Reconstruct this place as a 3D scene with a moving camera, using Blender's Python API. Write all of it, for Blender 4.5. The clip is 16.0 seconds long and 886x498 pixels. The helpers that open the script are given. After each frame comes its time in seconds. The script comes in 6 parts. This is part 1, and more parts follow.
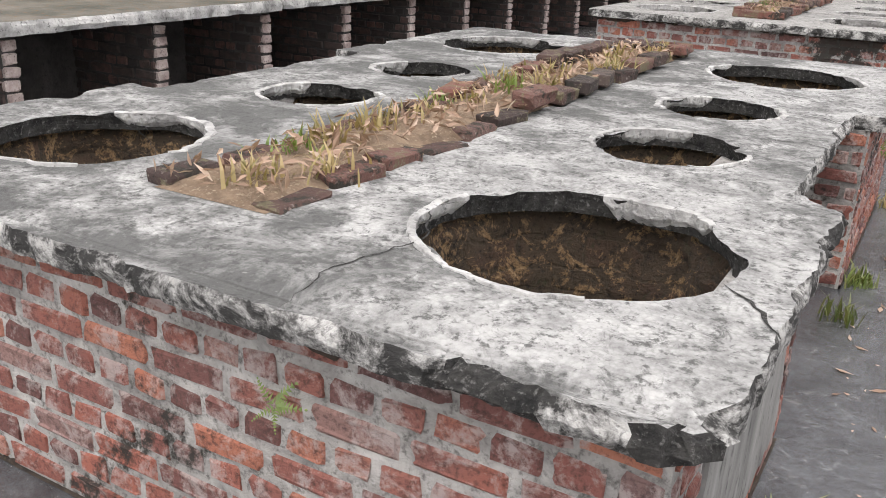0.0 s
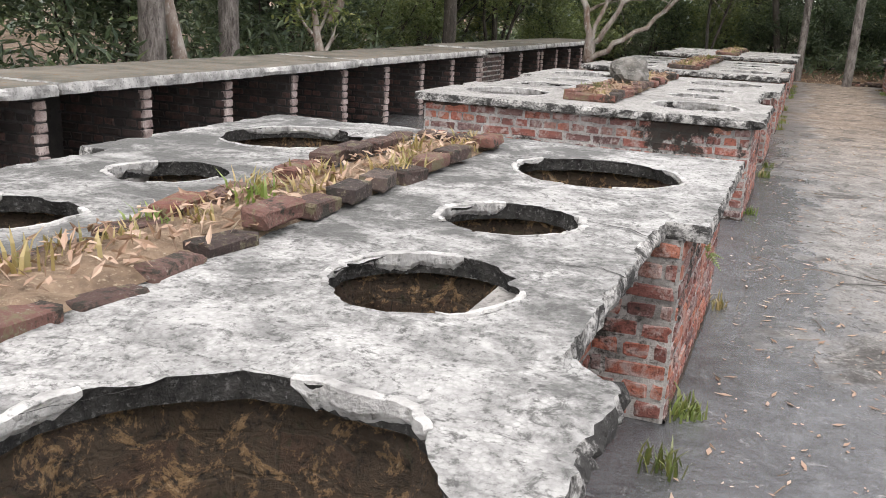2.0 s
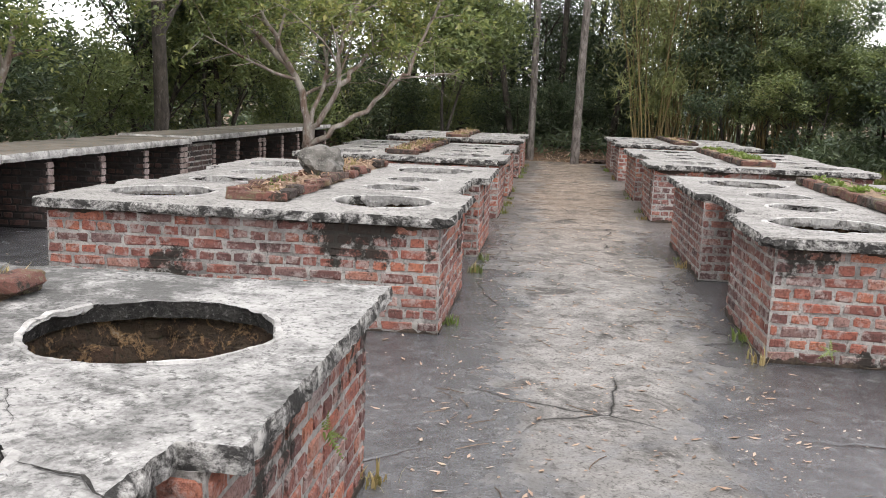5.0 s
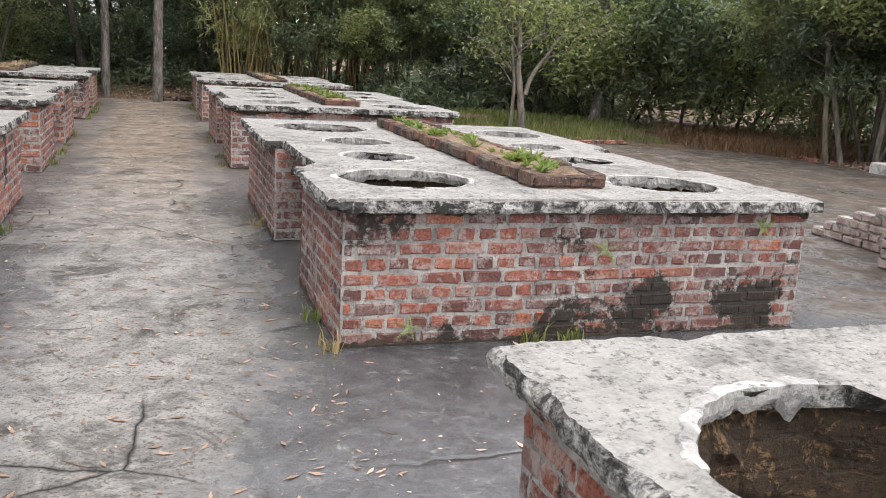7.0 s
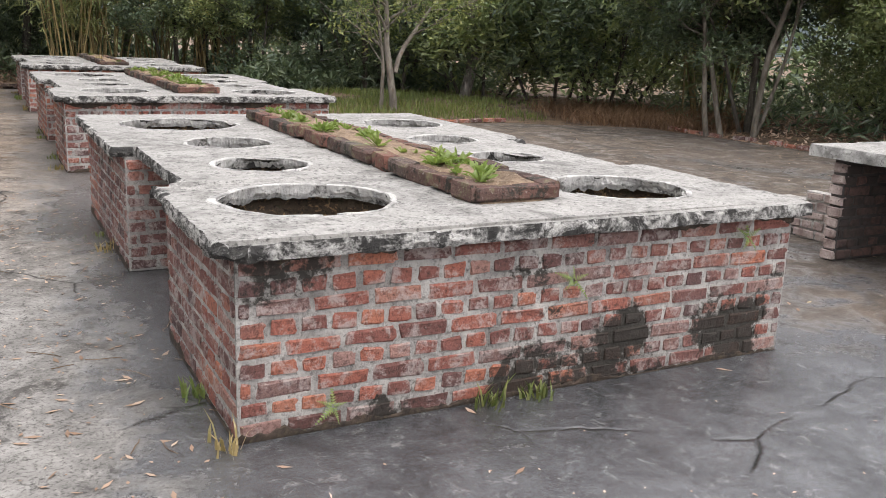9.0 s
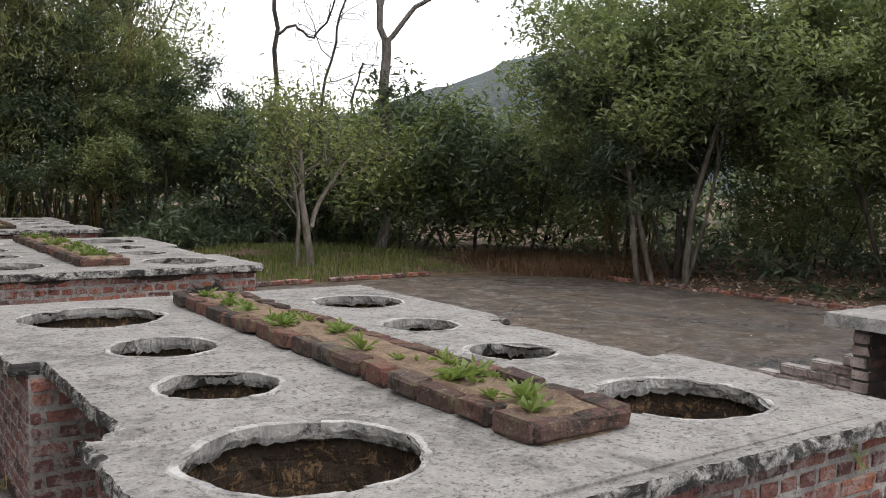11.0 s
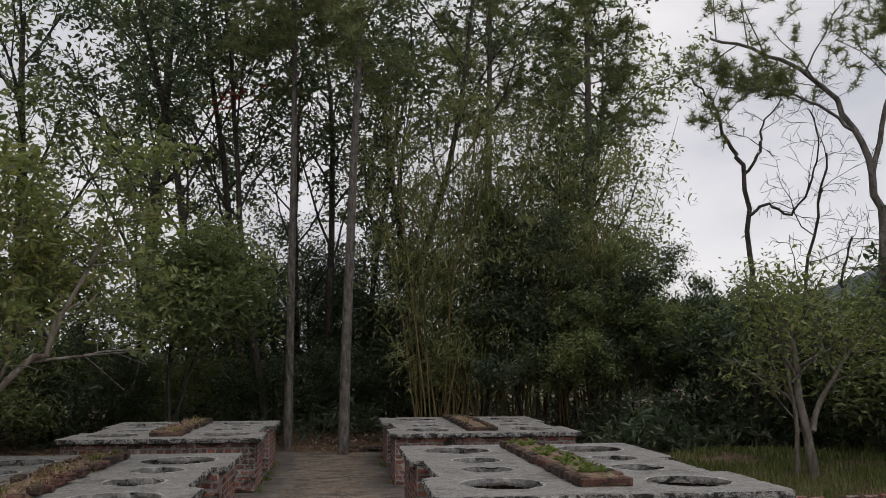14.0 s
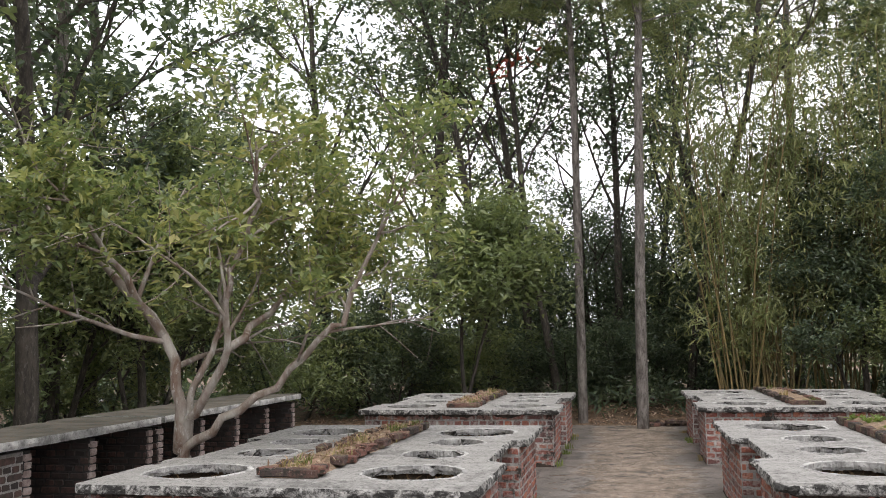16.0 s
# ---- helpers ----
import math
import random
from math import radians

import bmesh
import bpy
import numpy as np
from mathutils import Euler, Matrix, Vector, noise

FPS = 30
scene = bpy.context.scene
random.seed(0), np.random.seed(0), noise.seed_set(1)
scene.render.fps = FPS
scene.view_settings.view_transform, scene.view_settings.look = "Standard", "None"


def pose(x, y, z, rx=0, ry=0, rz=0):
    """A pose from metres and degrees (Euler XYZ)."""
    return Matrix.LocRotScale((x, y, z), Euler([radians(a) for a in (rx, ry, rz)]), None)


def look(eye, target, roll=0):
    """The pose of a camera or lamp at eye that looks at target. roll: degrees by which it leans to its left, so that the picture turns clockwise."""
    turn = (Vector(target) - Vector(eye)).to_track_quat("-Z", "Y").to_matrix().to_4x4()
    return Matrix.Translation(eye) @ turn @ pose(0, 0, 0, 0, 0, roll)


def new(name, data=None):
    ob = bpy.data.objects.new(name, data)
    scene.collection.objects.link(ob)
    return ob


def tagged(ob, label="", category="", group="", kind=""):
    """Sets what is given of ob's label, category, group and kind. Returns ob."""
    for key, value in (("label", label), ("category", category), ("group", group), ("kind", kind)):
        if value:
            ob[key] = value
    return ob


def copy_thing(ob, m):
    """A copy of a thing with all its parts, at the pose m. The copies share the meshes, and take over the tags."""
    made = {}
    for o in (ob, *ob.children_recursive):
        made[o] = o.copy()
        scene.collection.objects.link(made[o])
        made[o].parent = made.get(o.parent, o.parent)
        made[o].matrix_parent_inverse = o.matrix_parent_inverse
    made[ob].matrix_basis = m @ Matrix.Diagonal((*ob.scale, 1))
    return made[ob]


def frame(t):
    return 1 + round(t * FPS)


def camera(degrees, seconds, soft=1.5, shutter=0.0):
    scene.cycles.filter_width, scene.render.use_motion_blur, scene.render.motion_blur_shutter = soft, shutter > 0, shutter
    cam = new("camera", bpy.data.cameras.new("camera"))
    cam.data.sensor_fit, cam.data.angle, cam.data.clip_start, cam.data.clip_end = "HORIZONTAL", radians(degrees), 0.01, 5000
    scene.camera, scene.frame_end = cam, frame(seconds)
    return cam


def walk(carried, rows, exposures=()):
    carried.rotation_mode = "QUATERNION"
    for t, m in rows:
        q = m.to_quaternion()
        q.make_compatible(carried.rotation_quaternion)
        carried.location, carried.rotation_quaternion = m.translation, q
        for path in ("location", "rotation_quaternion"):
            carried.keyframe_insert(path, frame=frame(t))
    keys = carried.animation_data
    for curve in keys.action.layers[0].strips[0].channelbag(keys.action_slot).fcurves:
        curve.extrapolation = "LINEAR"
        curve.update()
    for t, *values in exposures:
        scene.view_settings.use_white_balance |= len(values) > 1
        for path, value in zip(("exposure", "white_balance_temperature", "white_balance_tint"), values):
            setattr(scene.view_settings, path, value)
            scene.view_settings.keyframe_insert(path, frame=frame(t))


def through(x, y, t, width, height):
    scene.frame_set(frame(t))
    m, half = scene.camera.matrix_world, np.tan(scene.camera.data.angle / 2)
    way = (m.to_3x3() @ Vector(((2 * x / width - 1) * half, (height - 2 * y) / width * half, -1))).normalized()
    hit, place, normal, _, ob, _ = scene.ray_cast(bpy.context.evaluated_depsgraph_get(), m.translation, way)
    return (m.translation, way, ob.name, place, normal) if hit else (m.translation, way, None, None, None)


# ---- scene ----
cam = camera(53.6, 16.0, 0.9)
PATH = [
    (0, (0.456, -0.668, 1.474), (-0.471, 0.96, 0.775), 2.2),
    (0.5, (0.467, -0.495, 1.465), (-0.443, 1.168, 0.826), 1.7),
    (1, (0.513, -0.27, 1.477), (-0.375, 1.422, 0.885), 2.2),
    (1.5, (0.531, -0.03, 1.465), (-0.303, 1.697, 0.897), 2.2),
    (2, (0.52, 0.227, 1.479), (-0.193, 2.019, 0.949), 2.7),
    (2.5, (0.561, 0.474, 1.469), (-0.045, 2.312, 0.961), 2.7),
    (3, (0.622, 0.725, 1.493), (0.048, 2.58, 1.015), 3.0),
    (3.2, (0.638, 0.804, 1.488), (0.081, 2.667, 1.021), 3.1),
    (5.3, (0.936, 1.91, 1.507), (0.849, 3.881, 1.184), 2.3),
    (5.5, (0.976, 2.054, 1.511), (1.013, 4.028, 1.189), 2.8),
    (6, (1.073, 2.312, 1.504), (1.35, 4.27, 1.203), 3.2),
    (6.5, (1.238, 2.635, 1.504), (1.684, 4.555, 1.165), 3.1),
    (7, (1.343, 2.879, 1.495), (1.968, 4.729, 1.063), 3.4),
    (7.5, (1.377, 3.186, 1.502), (2.283, 4.916, 1.071), 3.2),
    (8, (1.428, 3.477, 1.465), (2.339, 5.193, 0.991), 2.6),
    (8.2, (1.455, 3.599, 1.466), (2.367, 5.315, 0.991), 2.5),
    (10.3, (1.489, 4.892, 1.585), (2.417, 6.614, 1.167), 1.7),
    (10.5, (1.506, 5.008, 1.591), (2.468, 6.72, 1.213), 1.7),
    (11, (1.52, 5.274, 1.654), (2.657, 6.912, 1.501), 1.1),
    (11.5, (1.558, 5.417, 1.667), (2.734, 7.035, 1.637), 0.8),
    (12, (1.63, 5.664, 1.703), (2.798, 7.28, 1.856), 0.1),
    (12.5, (1.566, 5.892, 1.707), (2.63, 7.574, 1.907), -0.4),
    (13, (1.462, 6.196, 1.745), (2.301, 7.996, 1.98), -0.3),
    (13.5, (1.439, 6.364, 1.763), (1.943, 8.281, 2.028), -0.3),
    (14, (1.434, 6.682, 1.786), (1.658, 8.651, 2.051), -0.2),
    (14.5, (1.463, 6.868, 1.739), (1.553, 8.855, 1.946), -0.4),
    (15, (1.367, 7.109, 1.757), (1.34, 9.097, 1.972), -1.1),
    (15.5, (1.297, 7.313, 1.743), (1.086, 9.293, 1.928), -1.4),
    (16, (1.258, 7.537, 1.714), (0.851, 9.484, 1.927), -1.0),
]
EXPOSURES = [(t, stops, 6700, 14) for t, stops in ((0.0, 0.35), (0.5, 0.43), (1.5, 0.55), (3.0, 0.55), (5.5, 0.35), (6.0, -0.05), (6.5, 0.0), (7.0, 0.5), (8.2, 0.5), (10.5, 0.25), (11.0, -0.25), (11.5, -1.4), (12.0, -1.7), (12.5, -1.8), (13.0, -1.75), (13.5, -1.55), (14.5, -1.1), (15.0, -0.9), (15.5, -0.05), (16.0, 0.15))]
walk(cam, [(t, look(eye, target, roll)) for t, eye, target, roll in PATH], EXPOSURES)

# ---------------------------------------------------------------- world and light
world = bpy.data.worlds.new("overcast_sky")
scene.world = world
world.use_nodes = True
wn, wl = world.node_tree.nodes, world.node_tree.links
wn.clear()
sky = wn.new("ShaderNodeTexSky")
sky.sky_type, sky.sun_disc = "NISHITA", False
sky.sun_elevation, sky.sun_rotation = radians(55), radians(200)
sky_gain = wn.new("ShaderNodeMixRGB")
sky_gain.blend_type, sky_gain.inputs[0].default_value = "MULTIPLY", 1.0
sky_gain.inputs[2].default_value = (0.12, 0.12, 0.12, 1)
wl.new(sky.outputs[0], sky_gain.inputs[1])
wco = wn.new("ShaderNodeTexCoord")
wmap = wn.new("ShaderNodeMapping")
wmap.inputs["Scale"].default_value = (1.0, 1.0, 2.6)
wl.new(wco.outputs["Generated"], wmap.inputs["Vector"])
cloud = wn.new("ShaderNodeTexNoise")
cloud.inputs["Scale"].default_value, cloud.inputs["Detail"].default_value, cloud.inputs["Roughness"].default_value = 2.2, 6, 0.55
wl.new(wmap.outputs[0], cloud.inputs["Vector"])
cramp = wn.new("ShaderNodeValToRGB")
cramp.color_ramp.elements[0].position, cramp.color_ramp.elements[0].color = 0.33, (0.66, 0.69, 0.75, 1)
cramp.color_ramp.elements[1].position, cramp.color_ramp.elements[1].color = 0.68, (1.12, 1.12, 1.12, 1)
wl.new(cloud.outputs[0], cramp.inputs[0])
cover = wn.new("ShaderNodeMixRGB")
cover.inputs[0].default_value = 0.9
wl.new(sky_gain.outputs[0], cover.inputs[1])
wl.new(cramp.outputs[0], cover.inputs[2])
wbg = wn.new("ShaderNodeBackground")
wbg.inputs["Strength"].default_value = 2.15
wl.new(cover.outputs[0], wbg.inputs["Color"])
wout = wn.new("ShaderNodeOutputWorld")
wl.new(wbg.outputs[0], wout.inputs["Surface"])

sun_data = bpy.data.lights.new("sun", "SUN")
sun_data.energy, sun_data.angle, sun_data.color = 1.1, radians(25), (1.0, 0.97, 0.92)
sun = new("sun", sun_data)
sun.matrix_world = look((0, 0, 30), (-5, 14, 0))


# ---------------------------------------------------------------- materials
def material(name):
    m = bpy.data.materials.new(name)
    m.use_nodes = True
    nt = m.node_tree
    nt.nodes.clear()
    out = nt.nodes.new("ShaderNodeOutputMaterial")
    bsdf = nt.nodes.new("ShaderNodeBsdfPrincipled")
    nt.links.new(bsdf.outputs[0], out.inputs["Surface"])
    return m, nt, bsdf, out


def node(nt, kind, **inputs):
    n = nt.nodes.new(kind)
    for key, value in inputs.items():
        sock = n.inputs[key.replace("_", " ")]
        if hasattr(value, "is_output"):
            nt.links.new(value, sock)
        else:
            sock.default_value = value
    return n


def world_position(nt, scale=(1, 1, 1)):
    g = nt.nodes.new("ShaderNodeNewGeometry")
    mp = node(nt, "ShaderNodeMapping", Vector=g.outputs["Position"])
    mp.inputs["Scale"].default_value = scale
    return mp.outputs[0]


def noise_tex(nt, vec, scale, detail=5, rough=0.55, distort=0.0):
    return node(nt, "ShaderNodeTexNoise", Vector=vec, Scale=scale, Detail=detail, Roughness=rough, Distortion=distort).outputs[0]


def ramp(nt, fac, *stops):
    r = nt.nodes.new("ShaderNodeValToRGB")
    cr = r.color_ramp
    while len(cr.elements) < len(stops):
        cr.elements.new(0.5)
    for e, (p, c) in zip(cr.elements, stops):
        e.position = p
        e.color = (*c, 1) if not isinstance(c, (int, float)) else (c, c, c, 1)
    nt.links.new(fac, r.inputs[0])
    return r.outputs[0]


def mix(nt, fac, a, b, blend="MIX"):
    n = nt.nodes.new("ShaderNodeMixRGB")
    n.blend_type = blend
    for sock, value in zip(n.inputs, (fac, a, b)):
        if hasattr(value, "is_output"):
            nt.links.new(value, sock)
        elif isinstance(value, (int, float)):
            sock.default_value = value
        else:
            sock.default_value = (*value, 1)
    return n.outputs[0]


def maths(nt, op, a, b=None, clamp=False):
    n = nt.nodes.new("ShaderNodeMath")
    n.operation, n.use_clamp = op, clamp
    for sock, value in zip(n.inputs, (a, b)):
        if value is None:
            continue
        if hasattr(value, "is_output"):
            nt.links.new(value, sock)
        else:
            sock.default_value = value
    return n.outputs[0]


def bump(nt, bsdf, height, strength, dist):
    b = node(nt, "ShaderNodeBump", Height=height, Strength=strength, Distance=dist)
    nt.links.new(b.outputs[0], bsdf.inputs["Normal"])


def crack_lines(nt, vec, scale, width):
    warp = node(nt, "ShaderNodeTexNoise", Vector=vec, Scale=2.5, Detail=4.0)
    moved = mix(nt, 0.16, vec, warp.outputs["Color"], "ADD")
    v = nt.nodes.new("ShaderNodeTexVoronoi")
    v.feature = "DISTANCE_TO_EDGE"
    v.inputs["Scale"].default_value = scale
    nt.links.new(moved, v.inputs["Vector"])
    line = ramp(nt, v.outputs["Distance"], (0.0, 1.0), (width, 0.0))
    gate = ramp(nt, noise_tex(nt, vec, 0.9, 2), (0.5, 0.0), (0.56, 1.0))
    return maths(nt, "MULTIPLY", line, gate)


def concrete_material(name, light, mid, dark, stain, lichen=0.58, west=0.0):
    m, nt, b, _ = material(name)
    p = world_position(nt)
    big = noise_tex(nt, p, 1.1, 6, 0.62, 0.6)
    med = noise_tex(nt, p, 6.0, 7, 0.7, 0.4)
    small = noise_tex(nt, p, 38.0, 6, 0.72)
    stone = nt.nodes.new("ShaderNodeTexVoronoi")
    stone.inputs["Scale"].default_value = 85.0
    nt.links.new(p, stone.inputs["Vector"])
    base = mix(nt, ramp(nt, med, (0.38, 0.0), (0.62, 1.0)), mid, light)
    # exposed aggregate
    pebble = ramp(nt, node(nt, "ShaderNodeSeparateXYZ", Vector=stone.outputs["Color"]).outputs[0], (0.0, 0.7), (0.55, 0.97), (1.0, 1.2))
    base = mix(nt, 0.5, base, pebble, "MULTIPLY")
    base = mix(nt, ramp(nt, stone.outputs["Distance"], (0.45, 0.0), (0.75, 0.25)), base, dark)
    # black algae where water stands, in broken patches
    grime = maths(nt, "ADD", maths(nt, "MULTIPLY", big, 0.62), maths(nt, "MULTIPLY", med, 0.38))
    grime = maths(nt, "ADD", grime, maths(nt, "MULTIPLY", maths(nt, "SUBTRACT", small, 0.5), 0.22))
    if west:
        # the dark patches spread further toward negative x
        side = node(nt, "ShaderNodeSeparateXYZ", Vector=p).outputs[0]
        grime = maths(nt, "SUBTRACT", grime, maths(nt, "MULTIPLY", maths(nt, "MULTIPLY", maths(nt, "SUBTRACT", 0.0, side), 0.7, True), west))
    base = mix(nt, ramp(nt, grime, (stain - 0.05, 0.85), (stain + 0.06, 0.0)), base, dark)
    blot = noise_tex(nt, p, 15.0, 8, 0.78, 0.8)
    base = mix(nt, ramp(nt, blot, (0.37, 0.9), (0.45, 0.0)), base, dark)
    # pale lime bloom
    bloom = noise_tex(nt, mix(nt, 1.0, p, (3.7, 1.9, 0), "ADD"), 3.1, 8, 0.74, 0.5)
    base = mix(nt, ramp(nt, bloom, (lichen - 0.08, 0.0), (lichen + 0.08, 0.75)), base, light)
    base = mix(nt, ramp(nt, small, (0.64, 0.0), (0.74, 0.5)), base, (0.55, 0.54, 0.51))
    base = mix(nt, ramp(nt, small, (0.36, 0.85), (0.465, 0.0)), base, (0.06, 0.06, 0.056))
    nt.links.new(base, b.inputs["Base Color"])
    b.inputs["Roughness"].default_value = 0.88
    h = maths(nt, "ADD", maths(nt, "MULTIPLY", med, 0.5), maths(nt, "MULTIPLY", small, 0.7))
    h = maths(nt, "SUBTRACT", h, maths(nt, "MULTIPLY", stone.outputs["Distance"], 0.2))
    bump(nt, b, h, 0.8, 0.013)
    return m


SLAB = concrete_material("weathered_concrete", (0.36, 0.35, 0.33), (0.275, 0.267, 0.25), (0.135, 0.131, 0.123), 0.43)
SLAB_OLD = concrete_material("stained_concrete", (0.43, 0.425, 0.408), (0.215, 0.213, 0.205), (0.075, 0.075, 0.071), 0.46, 0.585, 0.085)


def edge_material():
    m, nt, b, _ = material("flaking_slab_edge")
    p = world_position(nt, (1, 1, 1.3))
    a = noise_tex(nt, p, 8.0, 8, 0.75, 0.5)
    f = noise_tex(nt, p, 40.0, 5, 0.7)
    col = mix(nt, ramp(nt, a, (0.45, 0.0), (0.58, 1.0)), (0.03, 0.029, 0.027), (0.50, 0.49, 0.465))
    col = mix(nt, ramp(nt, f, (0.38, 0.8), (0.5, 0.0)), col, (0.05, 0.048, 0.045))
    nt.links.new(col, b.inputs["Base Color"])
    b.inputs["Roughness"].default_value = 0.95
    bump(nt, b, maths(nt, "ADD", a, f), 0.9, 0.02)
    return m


EDGE = edge_material()


def mould(nt, p):
    """Black mould in speckled blotches, the same over bricks and joints."""
    g = noise_tex(nt, p, 2.1, 6, 0.66, 0.5)
    f = noise_tex(nt, p, 26.0, 6, 0.75)
    v = maths(nt, "ADD", g, maths(nt, "MULTIPLY", maths(nt, "SUBTRACT", f, 0.5), 0.38))
    # the worst patches, on the second stove and the first one's corner
    for centre, reach in (((3.88, 7.085, 0.12), 0.30), ((4.06, 7.085, 0.24), 0.16), ((4.68, 7.085, 0.08), 0.36), ((2.85, 7.085, 0.02), 0.24), ((3.45, 7.085, -0.02), 0.30), ((2.5, 7.085, 0.68), 0.26), ((-2.2, 0.565, 0.05), 0.45), ((-0.4, 7.215, 0.66), 0.4), ((-1.6, 7.215, 0.1), 0.4)):
        d = nt.nodes.new("ShaderNodeVectorMath")
        d.operation = "DISTANCE"
        nt.links.new(p, d.inputs[0])
        d.inputs[1].default_value = centre
        near = maths(nt, "SUBTRACT", 1.0, maths(nt, "DIVIDE", d.outputs["Value"], reach), True)
        v = maths(nt, "SUBTRACT", v, maths(nt, "MULTIPLY", near, 0.24))
    return ramp(nt, v, (0.355, 0.95), (0.42, 0.0))


def brick_material(name, island=False):
    m, nt, b, _ = material(name)
    if island:
        rnd = nt.nodes.new("ShaderNodeNewGeometry").outputs["Random Per Island"]
    else:
        rnd = nt.nodes.new("ShaderNodeObjectInfo").outputs["Random"]
    p = world_position(nt)
    red = ramp(nt, rnd, (0.0, (0.13, 0.062, 0.055)), (0.25, (0.25, 0.095, 0.075)), (0.6, (0.37, 0.125, 0.085)), (0.82, (0.46, 0.175, 0.105)), (0.93, (0.34, 0.20, 0.17)), (1.0, (0.18, 0.11, 0.105)))
    plum = ramp(nt, rnd, (0.0, (0.085, 0.055, 0.055)), (0.4, (0.15, 0.085, 0.08)), (0.8, (0.21, 0.105, 0.092)), (1.0, (0.27, 0.16, 0.14)))
    patch = noise_tex(nt, p, 0.75, 3, 0.6)
    col = mix(nt, ramp(nt, patch, (0.37, 0.85), (0.5, 0.0)), red, plum)
    a = noise_tex(nt, p, 11.0, 7, 0.7, 0.5)
    f = noise_tex(nt, p, 60.0, 6, 0.75)
    col = mix(nt, ramp(nt, f, (0.34, 0.75), (0.52, 0.0)), col, (0.05, 0.03, 0.027))
    # lime washed over the faces
    smear = maths(nt, "ADD", a, maths(nt, "MULTIPLY", maths(nt, "SUBTRACT", f, 0.5), 0.35))
    col = mix(nt, ramp(nt, smear, (0.49, 0.0), (0.62, 0.72)), col, (0.43, 0.375, 0.35))
    col = mix(nt, mould(nt, p), col, (0.026, 0.023, 0.018))
    nt.links.new(col, b.inputs["Base Color"])
    b.inputs["Roughness"].default_value = 0.9
    bump(nt, b, maths(nt, "ADD", a, f), 0.9, 0.011)
    return m


BRICK = brick_material("old_red_brick")
BRICK_JOINED = brick_material("old_red_brick_mass", True)


def dull_brick_material():
    m, nt, b, _ = material("grimy_darkened_stall_brick")
    rnd = nt.nodes.new("ShaderNodeNewGeometry").outputs["Random Per Island"]
    p = world_position(nt)
    # grimy brick, its colour lowered to hold the shade inside the stalls
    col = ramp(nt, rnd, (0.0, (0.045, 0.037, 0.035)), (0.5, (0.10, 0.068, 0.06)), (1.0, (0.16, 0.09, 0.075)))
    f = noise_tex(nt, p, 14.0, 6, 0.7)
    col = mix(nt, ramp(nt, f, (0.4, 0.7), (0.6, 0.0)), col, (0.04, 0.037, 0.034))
    nt.links.new(col, b.inputs["Base Color"])
    b.inputs["Roughness"].default_value = 0.95
    bump(nt, b, f, 0.7, 0.01)
    return m


BRICK_DULL = dull_brick_material()


def simple_material(name, c0, c1, scale, rough=0.9, c2=None, bump_dist=0.01, strength=0.6, stretch=(1, 1, 1), fine=8.0):
    m, nt, b, _ = material(name)
    p = world_position(nt, stretch)
    a = noise_tex(nt, p, scale, 6, 0.65, 0.3)
    f = noise_tex(nt, p, scale * fine, 5, 0.7)
    col = mix(nt, ramp(nt, a, (0.35, 0.0), (0.65, 1.0)), c0, c1)
    if c2:
        col = mix(nt, ramp(nt, f, (0.55, 0.0), (0.68, 0.9)), col, c2)
    nt.links.new(col, b.inputs["Base Color"])
    b.inputs["Roughness"].default_value = rough
    bump(nt, b, maths(nt, "ADD", a, f), strength, bump_dist)
    return m


def mossy_brick_material():
    m, nt, b, _ = material("dark_mossy_brick")
    rnd = nt.nodes.new("ShaderNodeObjectInfo").outputs["Random"]
    p = world_position(nt)
    col = ramp(nt, rnd, (0.0, (0.05, 0.036, 0.033)), (0.5, (0.105, 0.058, 0.048)), (0.85, (0.20, 0.085, 0.064)), (1.0, (0.11, 0.085, 0.074)))
    a = noise_tex(nt, p, 8.0, 6, 0.72, 0.4)
    f = noise_tex(nt, p, 48.0, 6, 0.75)
    v = maths(nt, "ADD", a, maths(nt, "MULTIPLY", maths(nt, "SUBTRACT", f, 0.5), 0.4))
    col = mix(nt, ramp(nt, v, (0.40, 0.95), (0.48, 0.0)), col, (0.032, 0.03, 0.022))
    col = mix(nt, ramp(nt, v, (0.54, 0.0), (0.62, 0.75)), col, (0.17, 0.155, 0.085))
    col = mix(nt, ramp(nt, f, (0.58, 0.0), (0.68, 0.6)), col, (0.36, 0.32, 0.28))
    nt.links.new(col, b.inputs["Base Color"])
    b.inputs["Roughness"].default_value = 0.95
    bump(nt, b, maths(nt, "ADD", a, f), 1.0, 0.016)
    return m


BRICK_MOSSY = mossy_brick_material()
DARK_STRIP = simple_material("dark_wall_strip", (0.02, 0.017, 0.014), (0.085, 0.06, 0.045), 16.0, 0.97, (0.10, 0.085, 0.05), 0.012, 0.9, fine=4.0)


def mortar_material():
    m, nt, b, _ = material("lime_mortar")
    p = world_position(nt)
    a = noise_tex(nt, p, 5.0, 6, 0.7, 0.3)
    f = noise_tex(nt, p, 45.0, 5, 0.7)
    col = mix(nt, ramp(nt, a, (0.35, 0.0), (0.65, 1.0)), (0.20, 0.19, 0.178), (0.50, 0.48, 0.45))
    col = mix(nt, ramp(nt, f, (0.32, 0.8), (0.48, 0.0)), col, (0.07, 0.066, 0.06))
    col = mix(nt, mould(nt, p), col, (0.026, 0.023, 0.018))
    nt.links.new(col, b.inputs["Base Color"])
    b.inputs["Roughness"].default_value = 0.95
    bump(nt, b, maths(nt, "ADD", a, f), 0.9, 0.012)
    return m


